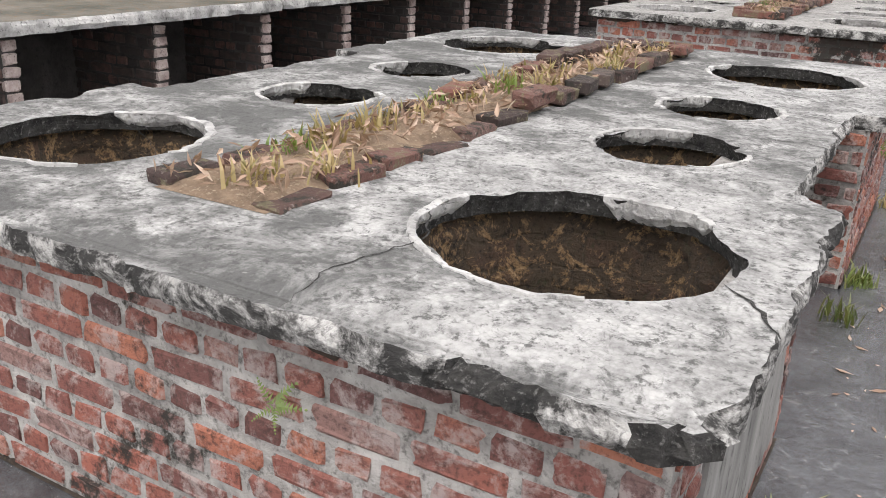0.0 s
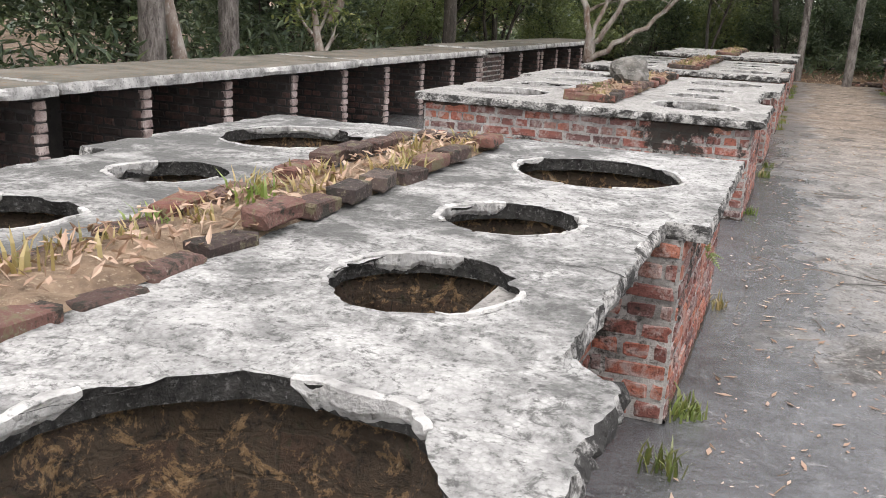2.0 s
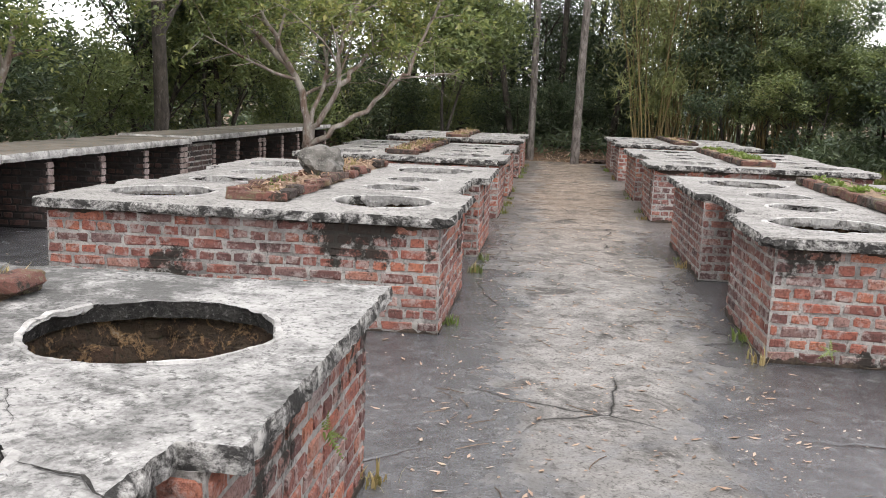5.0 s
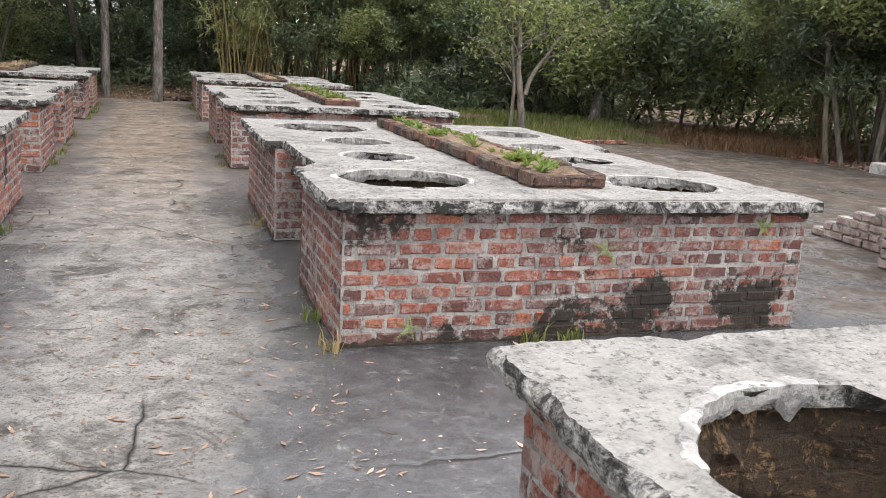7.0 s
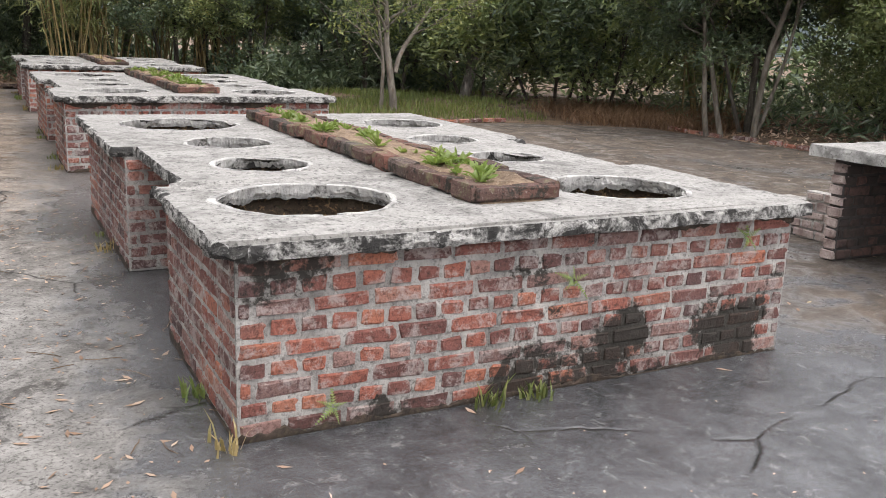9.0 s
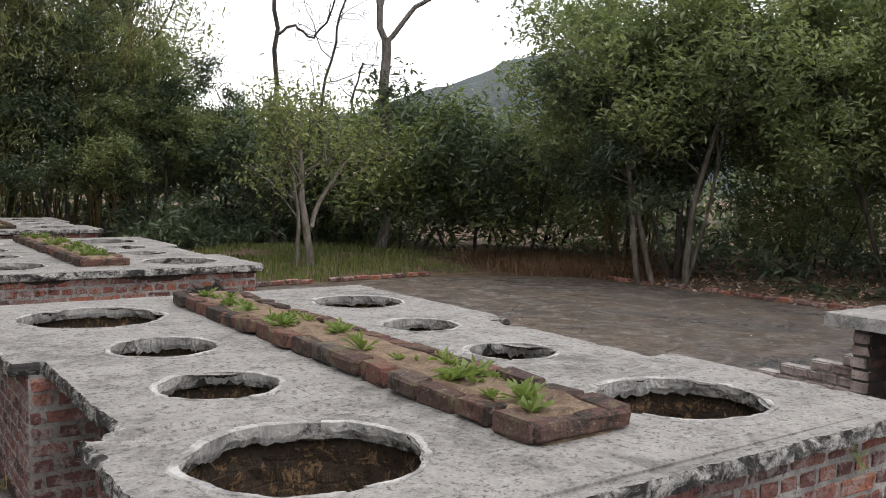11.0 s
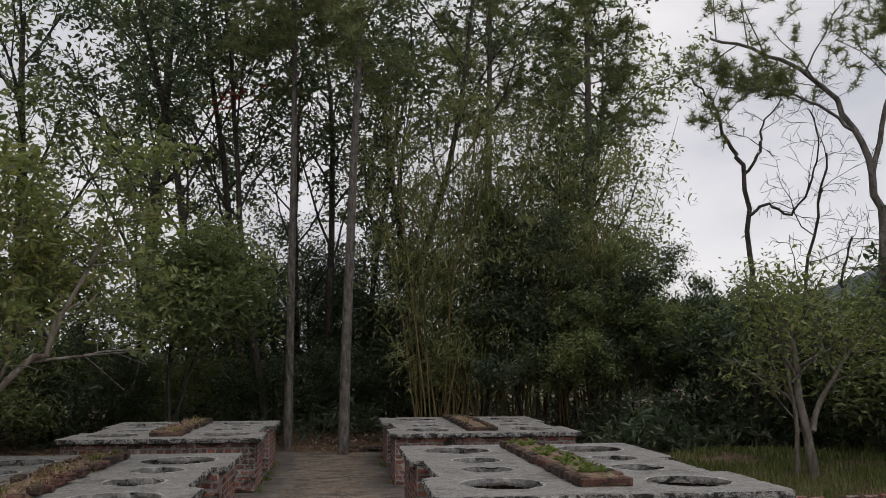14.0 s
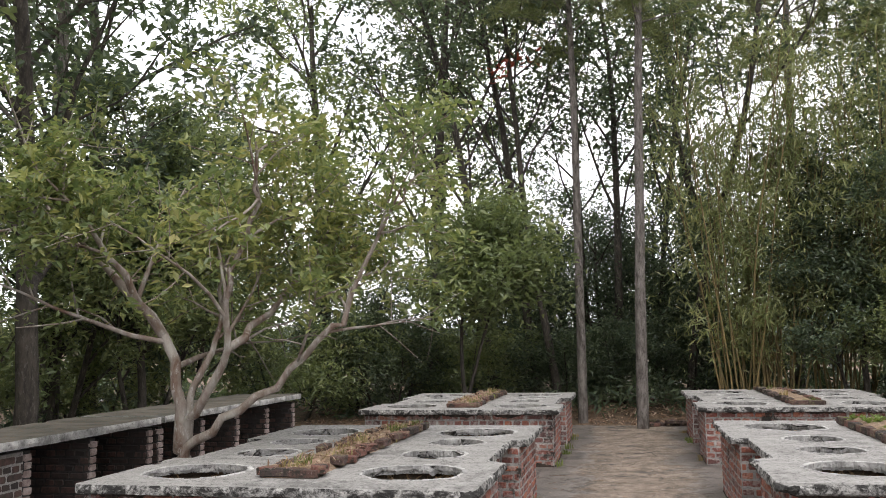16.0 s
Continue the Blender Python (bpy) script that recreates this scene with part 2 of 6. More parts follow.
MORTAR = mortar_material()
PLASTER = simple_material("grey_wall_plaster", (0.10, 0.10, 0.095), (0.36, 0.35, 0.33), 3.0, 0.95, (0.05, 0.05, 0.045), stretch=(1, 1, 0.4))
RIM = simple_material("white_lime_rim", (0.24, 0.235, 0.225), (0.62, 0.61, 0.585), 8.0, 0.92, (0.10, 0.10, 0.095), 0.02, 1.0, fine=4.0)
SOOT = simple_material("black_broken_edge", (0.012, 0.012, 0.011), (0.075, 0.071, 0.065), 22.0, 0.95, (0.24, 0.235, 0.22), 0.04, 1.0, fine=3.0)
SOIL = simple_material("planter_soil", (0.15, 0.10, 0.065), (0.38, 0.27, 0.18), 9.0, 0.95, (0.50, 0.40, 0.28), 0.03, 0.9)
STALL_SLAB = simple_material("stall_slab_concrete", (0.17, 0.167, 0.158), (0.55, 0.54, 0.515), 7.0, 0.92, (0.05, 0.05, 0.046), 0.012)
STALL_TOP = simple_material("mossy_slab_top", (0.075, 0.075, 0.06), (0.19, 0.17, 0.14), 2.4, 0.95, (0.20, 0.11, 0.05), 0.012)
# the deep shade under the roof slabs is put into this inner-wall colour
STALL_IN = simple_material("stall_shade_plaster", (0.03, 0.028, 0.026), (0.085, 0.078, 0.074), 3.0, 0.95, (0.03, 0.03, 0.028))
ROCK = simple_material("grey_rubble", (0.07, 0.068, 0.06), (0.22, 0.21, 0.19), 9.0, 0.95, (0.32, 0.3, 0.27), 0.03)
BARK_PINE = simple_material("plated_pine_bark", (0.09, 0.075, 0.065), (0.30, 0.27, 0.245), 16.0, 0.95, (0.03, 0.026, 0.022), 0.05, 1.0, (1, 1, 0.3), 2.0)
BARK_PALE = simple_material("pale_smooth_bark", (0.14, 0.085, 0.06), (0.38, 0.35, 0.31), 5.0, 0.9, (0.46, 0.44, 0.41), 0.015, 0.6, (1, 1, 0.45), 4.0)
BARK_GREY = simple_material("grey_bark", (0.08, 0.068, 0.055), (0.25, 0.225, 0.19), 9.0, 0.9, (0.15, 0.10, 0.06), 0.015, 0.7, (1, 1, 0.35), 3.0)
BARK_DARK = simple_material("dark_wet_bark", (0.028, 0.024, 0.02), (0.095, 0.08, 0.065), 12.0, 0.9, (0.17, 0.155, 0.135), 0.02, 0.8, (1, 1, 0.3), 3.0)
BAMBOO = simple_material("yellow_bamboo_culm", (0.13, 0.10, 0.04), (0.27, 0.19, 0.08), 5.0, 0.6, (0.16, 0.17, 0.06), 0.005, 0.3)
BAG_WHITE = simple_material("white_plastic_bag", (0.55, 0.54, 0.52), (0.72, 0.71, 0.7), 8.0, 0.45)
BAG_ORANGE = simple_material("orange_plastic_bag", (0.55, 0.22, 0.04), (0.68, 0.32, 0.06), 8.0, 0.45)
TWIG = simple_material("dry_brown_twig", (0.10, 0.065, 0.04), (0.26, 0.17, 0.10), 30.0, 0.9)


def leaf_material(name, stops, through=0.45, rough=0.33):
    m, nt, b, out = material(name)
    rnd = nt.nodes.new("ShaderNodeNewGeometry").outputs["Random Per Island"]
    p = world_position(nt)
    big = noise_tex(nt, p, 0.55, 4, 0.6)
    pick = maths(nt, "ADD", maths(nt, "MULTIPLY", rnd, 0.6), maths(nt, "MULTIPLY", ramp(nt, big, (0.32, 0.0), (0.68, 1.0)), 0.4))
    col = ramp(nt, pick, *stops)
    nt.links.new(col, b.inputs["Base Color"])
    b.inputs["Roughness"].default_value = rough
    tr = node(nt, "ShaderNodeBsdfTranslucent", Color=mix(nt, 1.0, col, (1.2, 1.22, 0.85), "MULTIPLY"))
    ms = nt.nodes.new("ShaderNodeMixShader")
    ms.inputs[0].default_value = through
    nt.links.new(b.outputs[0], ms.inputs[1])
    nt.links.new(tr.outputs[0], ms.inputs[2])
    nt.links.new(ms.outputs[0], out.inputs["Surface"])
    return m


LEAF_DARK = leaf_material("dark_green_leaf", ((0.0, (0.042, 0.062, 0.046)), (0.5, (0.095, 0.132, 0.082)), (0.9, (0.20, 0.245, 0.145)), (1.0, (0.31, 0.325, 0.19))), 0.42)
LEAF_MID = leaf_material("mid_green_leaf", ((0.0, (0.109, 0.137, 0.074)), (0.5, (0.198, 0.249, 0.119)), (0.9, (0.337, 0.367, 0.167)), (1.0, (0.489, 0.404, 0.200))), 0.45)
LEAF_YELLOW = leaf_material("yellow_green_leaf", ((0.0, (0.085, 0.125, 0.06)), (0.4, (0.17, 0.22, 0.092)), (0.8, (0.33, 0.345, 0.14)), (1.0, (0.46, 0.42, 0.19))), 0.45)
LEAF_BAMBOO = leaf_material("bamboo_leaf", ((0.0, (0.138, 0.167, 0.083)), (0.5, (0.262, 0.299, 0.143)), (0.9, (0.414, 0.411, 0.195)), (1.0, (0.500, 0.398, 0.261))), 0.45)
LEAF_FERN = leaf_material("bright_fern_leaf", ((0.0, (0.10, 0.155, 0.04)), (0.6, (0.20, 0.27, 0.075)), (1.0, (0.33, 0.36, 0.13))), 0.35)
NEEDLE = leaf_material("pine_needle", ((0.0, (0.114, 0.144, 0.072)), (0.5, (0.217, 0.253, 0.114)), (0.9, (0.330, 0.342, 0.154)), (1.0, (0.407, 0.286, 0.154))), 0.35)
GRASS = leaf_material("grass_blade", ((0.0, (0.07, 0.10, 0.03)), (0.5, (0.14, 0.18, 0.05)), (0.85, (0.22, 0.23, 0.08)), (1.0, (0.33, 0.27, 0.13))), 0.3)
GRASS_DRY = leaf_material("dry_grass_blade", ((0.0, (0.15, 0.15, 0.05)), (0.4, (0.29, 0.24, 0.10)), (0.8, (0.42, 0.31, 0.15)), (1.0, (0.26, 0.30, 0.08))), 0.25)
LEAF_DEAD = leaf_material("fallen_dry_leaf", ((0.0, (0.12, 0.08, 0.055)), (0.35, (0.26, 0.165, 0.11)), (0.65, (0.42, 0.29, 0.21)), (0.9, (0.55, 0.45, 0.36)), (1.0, (0.40, 0.33, 0.09))), 0.1, 0.7)
LEAF_RED = leaf_material("red_turning_leaf", ((0.0, (0.30, 0.05, 0.03)), (1.0, (0.45, 0.10, 0.06))), 0.35)
BRUSH = leaf_material("dead_brown_brush", ((0.0, (0.08, 0.045, 0.028)), (0.5, (0.20, 0.115, 0.065)), (1.0, (0.34, 0.215, 0.125))), 0.1, 0.8)


def pavement_material():
    m, nt, b, _ = material("wet_concrete_pavement")
    p = world_position(nt)
    wob = node(nt, "ShaderNodeTexNoise", Vector=p, Scale=1.3, Detail=6.0, Roughness=0.65).outputs["Color"]
    bent = mix(nt, 1.0, p, mix(nt, 1.0, mix(nt, 1.0, wob, (0.5, 0.5, 0.5), "SUBTRACT"), (1.5, 2.2, 0.0), "MULTIPLY"), "ADD")
    sx = node(nt, "ShaderNodeSeparateXYZ", Vector=bent)
    big = noise_tex(nt, p, 0.55, 7, 0.7, 1.0)
    med = noise_tex(nt, p, 3.2, 8, 0.72, 0.5)
    blot = noise_tex(nt, p, 1.7, 9, 0.78, 0.6)
    mott = noise_tex(nt, p, 12.0, 7, 0.78, 0.6)
    fine = noise_tex(nt, p, 55.0, 6, 0.75)
    grit = noise_tex(nt, p, 150.0, 3, 0.6)
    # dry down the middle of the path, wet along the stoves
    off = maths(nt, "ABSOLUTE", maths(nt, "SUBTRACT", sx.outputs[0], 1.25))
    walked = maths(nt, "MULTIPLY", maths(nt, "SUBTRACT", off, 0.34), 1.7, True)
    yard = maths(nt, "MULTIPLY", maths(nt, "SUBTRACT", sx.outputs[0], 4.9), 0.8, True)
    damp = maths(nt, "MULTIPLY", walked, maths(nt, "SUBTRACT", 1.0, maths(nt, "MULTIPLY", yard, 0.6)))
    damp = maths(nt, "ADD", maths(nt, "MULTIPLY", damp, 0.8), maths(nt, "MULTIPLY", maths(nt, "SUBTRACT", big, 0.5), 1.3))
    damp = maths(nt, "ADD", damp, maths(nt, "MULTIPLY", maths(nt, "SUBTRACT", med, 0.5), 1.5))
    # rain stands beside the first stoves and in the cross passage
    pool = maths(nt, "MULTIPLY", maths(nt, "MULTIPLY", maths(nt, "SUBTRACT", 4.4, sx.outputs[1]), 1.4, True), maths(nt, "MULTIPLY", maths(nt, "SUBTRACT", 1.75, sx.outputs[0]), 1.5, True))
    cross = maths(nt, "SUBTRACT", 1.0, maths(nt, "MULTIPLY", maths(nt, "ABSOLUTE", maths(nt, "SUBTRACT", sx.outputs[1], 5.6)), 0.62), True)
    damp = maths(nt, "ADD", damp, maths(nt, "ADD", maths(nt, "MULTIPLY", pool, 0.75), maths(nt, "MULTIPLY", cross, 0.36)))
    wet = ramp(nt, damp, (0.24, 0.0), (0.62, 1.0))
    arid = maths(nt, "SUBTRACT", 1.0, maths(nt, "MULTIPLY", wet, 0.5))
    dry = mix(nt, ramp(nt, med, (0.36, 0.0), (0.62, 1.0)), (0.14, 0.135, 0.127), (0.325, 0.314, 0.295))
    earth = mix(nt, ramp(nt, med, (0.36, 0.0), (0.64, 1.0)), (0.045, 0.034, 0.025), (0.185, 0.135, 0.095))
    dry = mix(nt, maths(nt, "MULTIPLY", yard, 0.9), dry, earth)
    worn = maths(nt, "MULTIPLY", maths(nt, "SUBTRACT", sx.outputs[1], 9.0), 0.16, True)
    dry = mix(nt, maths(nt, "MULTIPLY", worn, maths(nt, "SUBTRACT", 1.0, yard)), dry, mix(nt, ramp(nt, med, (0.36, 0.0), (0.64, 1.0)), (0.11, 0.085, 0.064), (0.33, 0.265, 0.208)))
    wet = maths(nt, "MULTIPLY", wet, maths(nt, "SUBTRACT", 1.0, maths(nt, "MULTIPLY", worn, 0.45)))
    dry = mix(nt, ramp(nt, blot, (0.38, 0.85), (0.47, 0.0)), dry, (0.06, 0.056, 0.051))
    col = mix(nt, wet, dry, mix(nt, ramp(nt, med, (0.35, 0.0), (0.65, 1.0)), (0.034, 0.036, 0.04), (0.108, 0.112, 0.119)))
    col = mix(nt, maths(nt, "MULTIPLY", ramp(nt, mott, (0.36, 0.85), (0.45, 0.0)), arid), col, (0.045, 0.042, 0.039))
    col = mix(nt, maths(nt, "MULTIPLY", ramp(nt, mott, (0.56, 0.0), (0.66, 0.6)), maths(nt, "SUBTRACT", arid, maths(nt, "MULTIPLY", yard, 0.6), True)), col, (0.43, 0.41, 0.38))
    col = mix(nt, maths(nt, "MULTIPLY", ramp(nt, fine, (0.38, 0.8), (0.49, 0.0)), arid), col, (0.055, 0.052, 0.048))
    col = mix(nt, ramp(nt, grit, (0.66, 0.0), (0.71, 0.6)), col, (0.40, 0.38, 0.35))
    line = crack_lines(nt, p, 0.62, 0.006)
    col = mix(nt, line, col, (0.015, 0.015, 0.014))
    nt.links.new(col, b.inputs["Base Color"])
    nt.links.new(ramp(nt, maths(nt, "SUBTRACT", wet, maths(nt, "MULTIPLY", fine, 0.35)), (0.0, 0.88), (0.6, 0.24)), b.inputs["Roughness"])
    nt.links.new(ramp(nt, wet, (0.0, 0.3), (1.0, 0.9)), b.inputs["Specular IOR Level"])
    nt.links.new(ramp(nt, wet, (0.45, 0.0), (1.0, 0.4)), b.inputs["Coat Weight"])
    b.inputs["Coat Roughness"].default_value = 0.25
    h = maths(nt, "MULTIPLY", maths(nt, "ADD", med, maths(nt, "MULTIPLY", mott, 0.8)), maths(nt, "SUBTRACT", 0.6, maths(nt, "MULTIPLY", wet, 0.4)))
    h = maths(nt, "SUBTRACT", maths(nt, "ADD", h, maths(nt, "MULTIPLY", fine, 0.5)), line)
    bump(nt, b, h, 0.8, 0.012)
    nt.links.new(b.inputs["Normal"].links[0].from_socket, b.inputs["Coat Normal"])
    return m


def pit_material():
    m, nt, b, _ = material("sooty_pit_wall")
    tc = nt.nodes.new("ShaderNodeTexCoord").outputs["Object"]
    p = world_position(nt)
    sp = node(nt, "ShaderNodeSeparateXYZ", Vector=tc)
    ang = maths(nt, "MULTIPLY", maths(nt, "ARCTAN2", sp.outputs[1], sp.outputs[0]), 0.36)
    vec = nt.nodes.new("ShaderNodeCombineXYZ")
    nt.links.new(ang, vec.inputs[0])
    nt.links.new(sp.outputs[2], vec.inputs[1])
    wob = node(nt, "ShaderNodeTexNoise", Vector=p, Scale=9.0, Detail=4.0)
    warped = mix(nt, 0.09, vec.outputs[0], wob.outputs["Color"], "ADD")
    br = nt.nodes.new("ShaderNodeTexBrick")
    nt.links.new(warped, br.inputs["Vector"])
    for key, value in (("Scale", 1.0), ("Brick Width", 0.16), ("Row Height", 0.075), ("Mortar Size", 0.007), ("Mortar Smooth", 0.6)):
        br.inputs[key].default_value = value
    br.inputs["Color1"].default_value, br.inputs["Color2"].default_value, br.inputs["Mortar"].default_value = (0.13, 0.062, 0.042, 1), (0.045, 0.032, 0.024, 1), (0.03, 0.024, 0.018, 1)
    a = noise_tex(nt, p, 6.0, 7, 0.72, 0.8)
    f = noise_tex(nt, p, 10.0, 8, 0.78, 1.0)
    s = noise_tex(nt, p, 60.0, 5, 0.75)
    col = mix(nt, ramp(nt, a, (0.42, 1.0), (0.68, 0.45)), br.outputs["Color"], (0.085, 0.06, 0.038))
    v = maths(nt, "ADD", f, maths(nt, "MULTIPLY", maths(nt, "SUBTRACT", s, 0.5), 0.25))
    col = mix(nt, ramp(nt, v, (0.535, 0.0), (0.565, 0.55), (0.65, 0.95)), col, (0.40, 0.25, 0.12))
    col = mix(nt, ramp(nt, v, (0.62, 0.0), (0.70, 0.8)), col, (0.52, 0.44, 0.32))
    col = mix(nt, ramp(nt, f, (0.34, 0.85), (0.42, 0.0)), col, (0.05, 0.055, 0.025))
    col = mix(nt, ramp(nt, s, (0.36, 0.8), (0.47, 0.0)), col, (0.018, 0.014, 0.01))
    nt.links.new(col, b.inputs["Base Color"])
    b.inputs["Roughness"].default_value = 0.95
    h = maths(nt, "SUBTRACT", maths(nt, "ADD", maths(nt, "ADD", a, f), maths(nt, "MULTIPLY", s, 0.5)), maths(nt, "MULTIPLY", br.outputs["Fac"], 0.15))
    bump(nt, b, h, 1.0, 0.035)
    return m


PIT = pit_material()
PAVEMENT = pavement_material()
FLOOR = simple_material("forest_floor_litter", (0.075, 0.05, 0.032), (0.20, 0.135, 0.085), 3.0, 0.95, (0.30, 0.20, 0.125), 0.05, 0.9)
# the haze of the distance is mixed into the hill's blue-grey colour
HILL = simple_material("haze_tinted_hill", (0.03, 0.045, 0.047), (0.07, 0.092, 0.09), 0.05, 1.0, (0.12, 0.15, 0.14), 2.0, 0.6, fine=5.0)


# ---------------------------------------------------------------- mesh helpers
def mesh_from(name, verts, faces, mats, index=None, smooth=False):
    me = bpy.data.meshes.new(name)
    me.from_pydata([tuple(v) for v in verts], [], [tuple(f) for f in faces])
    for mat in (mats if isinstance(mats, (list, tuple)) else [mats]):
        me.materials.append(mat)
    if index is not None:
        me.polygons.foreach_set("material_index", index)
    if smooth:
        me.polygons.foreach_set("use_smooth", [True] * len(me.polygons))
    me.update()
    return me


def tri_mesh(name, verts, tris, mat, smooth=False):
    """A mesh from numpy arrays of corners and triangles."""
    me = bpy.data.meshes.new(name)
    n = len(tris)
    me.vertices.add(len(verts))
    me.vertices.foreach_set("co", np.asarray(verts, dtype=np.float32).ravel())
    me.loops.add(n * 3)
    me.loops.foreach_set("vertex_index", np.asarray(tris, dtype=np.int32).ravel())
    me.polygons.add(n)
    me.polygons.foreach_set("loop_start", np.arange(0, n * 3, 3, dtype=np.int32))
    me.polygons.foreach_set("use_smooth", np.full(n, smooth))
    me.materials.append(mat)
    me.update(calc_edges=True)
    return me


def part(name, me, parent, label=""):
    ob = new(name, me)
    ob.parent = parent
    if label:
        tagged(ob, label)
    return ob


def thing(name, x, y, z, label, category, group="", kind=""):
    ob = new(name)
    ob.location = (x, y, z)
    ob.empty_display_size = 0.1
    return tagged(ob, label, category, group, kind)


def box_mesh(name, size, mat, bevel=0.0, jitter=0.0, seed=0, cuts=0):
    bm = bmesh.new()
    bmesh.ops.create_cube(bm, size=1)
    bmesh.ops.scale(bm, vec=size, verts=bm.verts)
    if cuts:
        bmesh.ops.subdivide_edges(bm, edges=bm.edges, cuts=cuts, use_grid_fill=True)
    if bevel:
        bmesh.ops.bevel(bm, geom=bm.edges[:], offset=bevel, segments=1, affect="EDGES")
    rng = random.Random(seed)
    for v in bm.verts:
        v.co += Vector((rng.uniform(-1, 1), rng.uniform(-1, 1), rng.uniform(-1, 1))) * jitter
    me = bpy.data.meshes.new(name)
    bm.to_mesh(me)
    bm.free()
    me.materials.append(mat)
    return me


# a brick's face points to -y; the origin is in the middle of the face's plane
COURSE, BRICK_L, BRICK_H, JOINT = 0.0785, 0.236, 0.059, 0.021


def brick_shape(width, height, rng, deep=0.05):
    """Corners and faces of one worn brick: a rounded, uneven face and four sides."""
    hw, hh = width / 2, height / 2
    j = lambda s: rng.uniform(-s, s)
    c = rng.uniform(0.004, 0.009)
    outer = [(-hw, -hh + c), (-hw + c, -hh), (hw - c, -hh), (hw, -hh + c), (hw, hh - c), (hw - c, hh), (-hw + c, hh), (-hw, hh - c)]
    verts = [(x + j(0.003), deep, z + j(0.003)) for x, z in outer]
    verts += [(x + j(0.008), 0.002 + j(0.003), z + j(0.006)) for x, z in outer]
    verts += [(x * 0.93 + j(0.006), -0.006 + j(0.004), z * 0.80 + j(0.005)) for x, z in outer]
    faces = []
    for k in range(8):
        n = (k + 1) % 8
        faces += [(k, n, 8 + n, 8 + k), (8 + k, 8 + n, 16 + n, 16 + k)]
    faces.append(tuple(range(16, 24)))
    return verts, faces


brick_rng = random.Random(5)
PALE_BRICK = simple_material("pale_dirty_brick", (0.22, 0.16, 0.145), (0.50, 0.42, 0.385), 7.0, 0.95, (0.10, 0.08, 0.075))
PALE_HEADERS = [mesh_from("pale_brick", *brick_shape(BRICK_L / 2 - JOINT, BRICK_H + 0.004, brick_rng), PALE_BRICK) for _ in range(6)]
STRETCHERS = [mesh_from("brick_stretcher", *brick_shape(BRICK_L - JOINT, BRICK_H, brick_rng), BRICK) for _ in range(18)]
PALE_STRETCHERS = [mesh_from("pale_brick", *brick_shape(BRICK_L - JOINT, BRICK_H, brick_rng), PALE_BRICK) for _ in range(6)]
HEADERS = [mesh_from("brick_header", *brick_shape(BRICK_L / 2 - JOINT, BRICK_H, brick_rng), BRICK) for _ in range(14)]


def lay_bricks(p0, p1, courses, rng, z0=0.0, header_first=False):
    """Places of the bricks of a wall seen from its outer side, with p1 to the right of p0: (x, y, z, turn, is_header, width)."""
    a, b2 = Vector(p0), Vector(p1)
    length = (b2 - a).length
    way = (b2 - a) / length
    turn = math.atan2(way.y, way.x)
    places = []
    for row in range(courses):
        header = (row % 2 == 1) ^ header_first
        step = BRICK_L / 2 if header else BRICK_L
        # English bond: the stretchers start a quarter brick off the headers
        cuts = [0.0]
        at = step if header else BRICK_L * (0.75 if row % 4 == 0 else 0.25)
        while at < length - 0.04:
            cuts.append(at)
            at += step * rng.uniform(0.97, 1.03)
        cuts.append(length)
        for c0, c1 in zip(cuts, cuts[1:]):
            q = a + way * (c0 + c1) / 2
            short = c1 - c0 < BRICK_L * 0.72
            size = (c1 - c0 - JOINT) / ((BRICK_L / 2 if short else BRICK_L) - JOINT)
            places.append((q.x, q.y, z0 + (row + 0.5) * COURSE + rng.uniform(-0.003, 0.003), turn, short, size))
    return places


def brick_parts(places, parent, rng, pale=False):
    for x, y, z, turn, header, fit in places:
        ob = new("brick", rng.choice((PALE_HEADERS if header else PALE_STRETCHERS) if pale else (HEADERS if header else STRETCHERS)))
        ob.parent = parent
        ob.location = (x, y, z)
        ob.rotation_euler = (rng.uniform(-0.03, 0.03), rng.uniform(-0.012, 0.012), turn + rng.uniform(-0.02, 0.02))
        ob.scale = (fit * rng.uniform(0.95, 1.04), 1, rng.uniform(0.90, 1.10))


def brick_mass(name, places, parent, rng, mat=None):
    verts, faces = [], []
    for x, y, z, turn, header, fit in places:
        vs, fs = brick_shape(((BRICK_L / 2 if header else BRICK_L) - JOINT) * fit, BRICK_H, rng)
        m = pose(x, y, z, 0, 0, math.degrees(turn))
        base = len(verts)
        verts += [m @ Vector(v) for v in vs]
        faces += [tuple(base + i for i in f) for f in fs]
    ob = part(name, mesh_from(name, verts, faces, mat or BRICK_JOINED), parent)
    return tagged(ob, kind="stuff")


def wall_ring(name, outline, thick, z0, z1, mat, parent, label=""):
    """A hollow wall along a closed outline (counter-clockwise), extruded upward."""
    n = len(outline)
    inner = []
    for k in range(n):
        p, c, q = Vector(outline[k - 1]), Vector(outline[k]), Vector(outline[(k + 1) % n])
        d0, d1 = (c - p).normalized(), (q - c).normalized()
        n0, n1 = Vector((-d0.y, d0.x)), Vector((-d1.y, d1.x))
        inner.append(c + (n0 + n1) * thick)
    verts = [(*p, z) for z in (z0, z1) for ring in (outline, inner) for p in ring]
    faces = []
    for k in range(n):
        m = (k + 1) % n
        faces += [(k, m, 2 * n + m, 2 * n + k), (n + m, n + k, 3 * n + k, 3 * n + m), (2 * n + k, 2 * n + m, 3 * n + m, 3 * n + k)]
    return part(name, mesh_from(name, verts, faces, mat), parent, label)


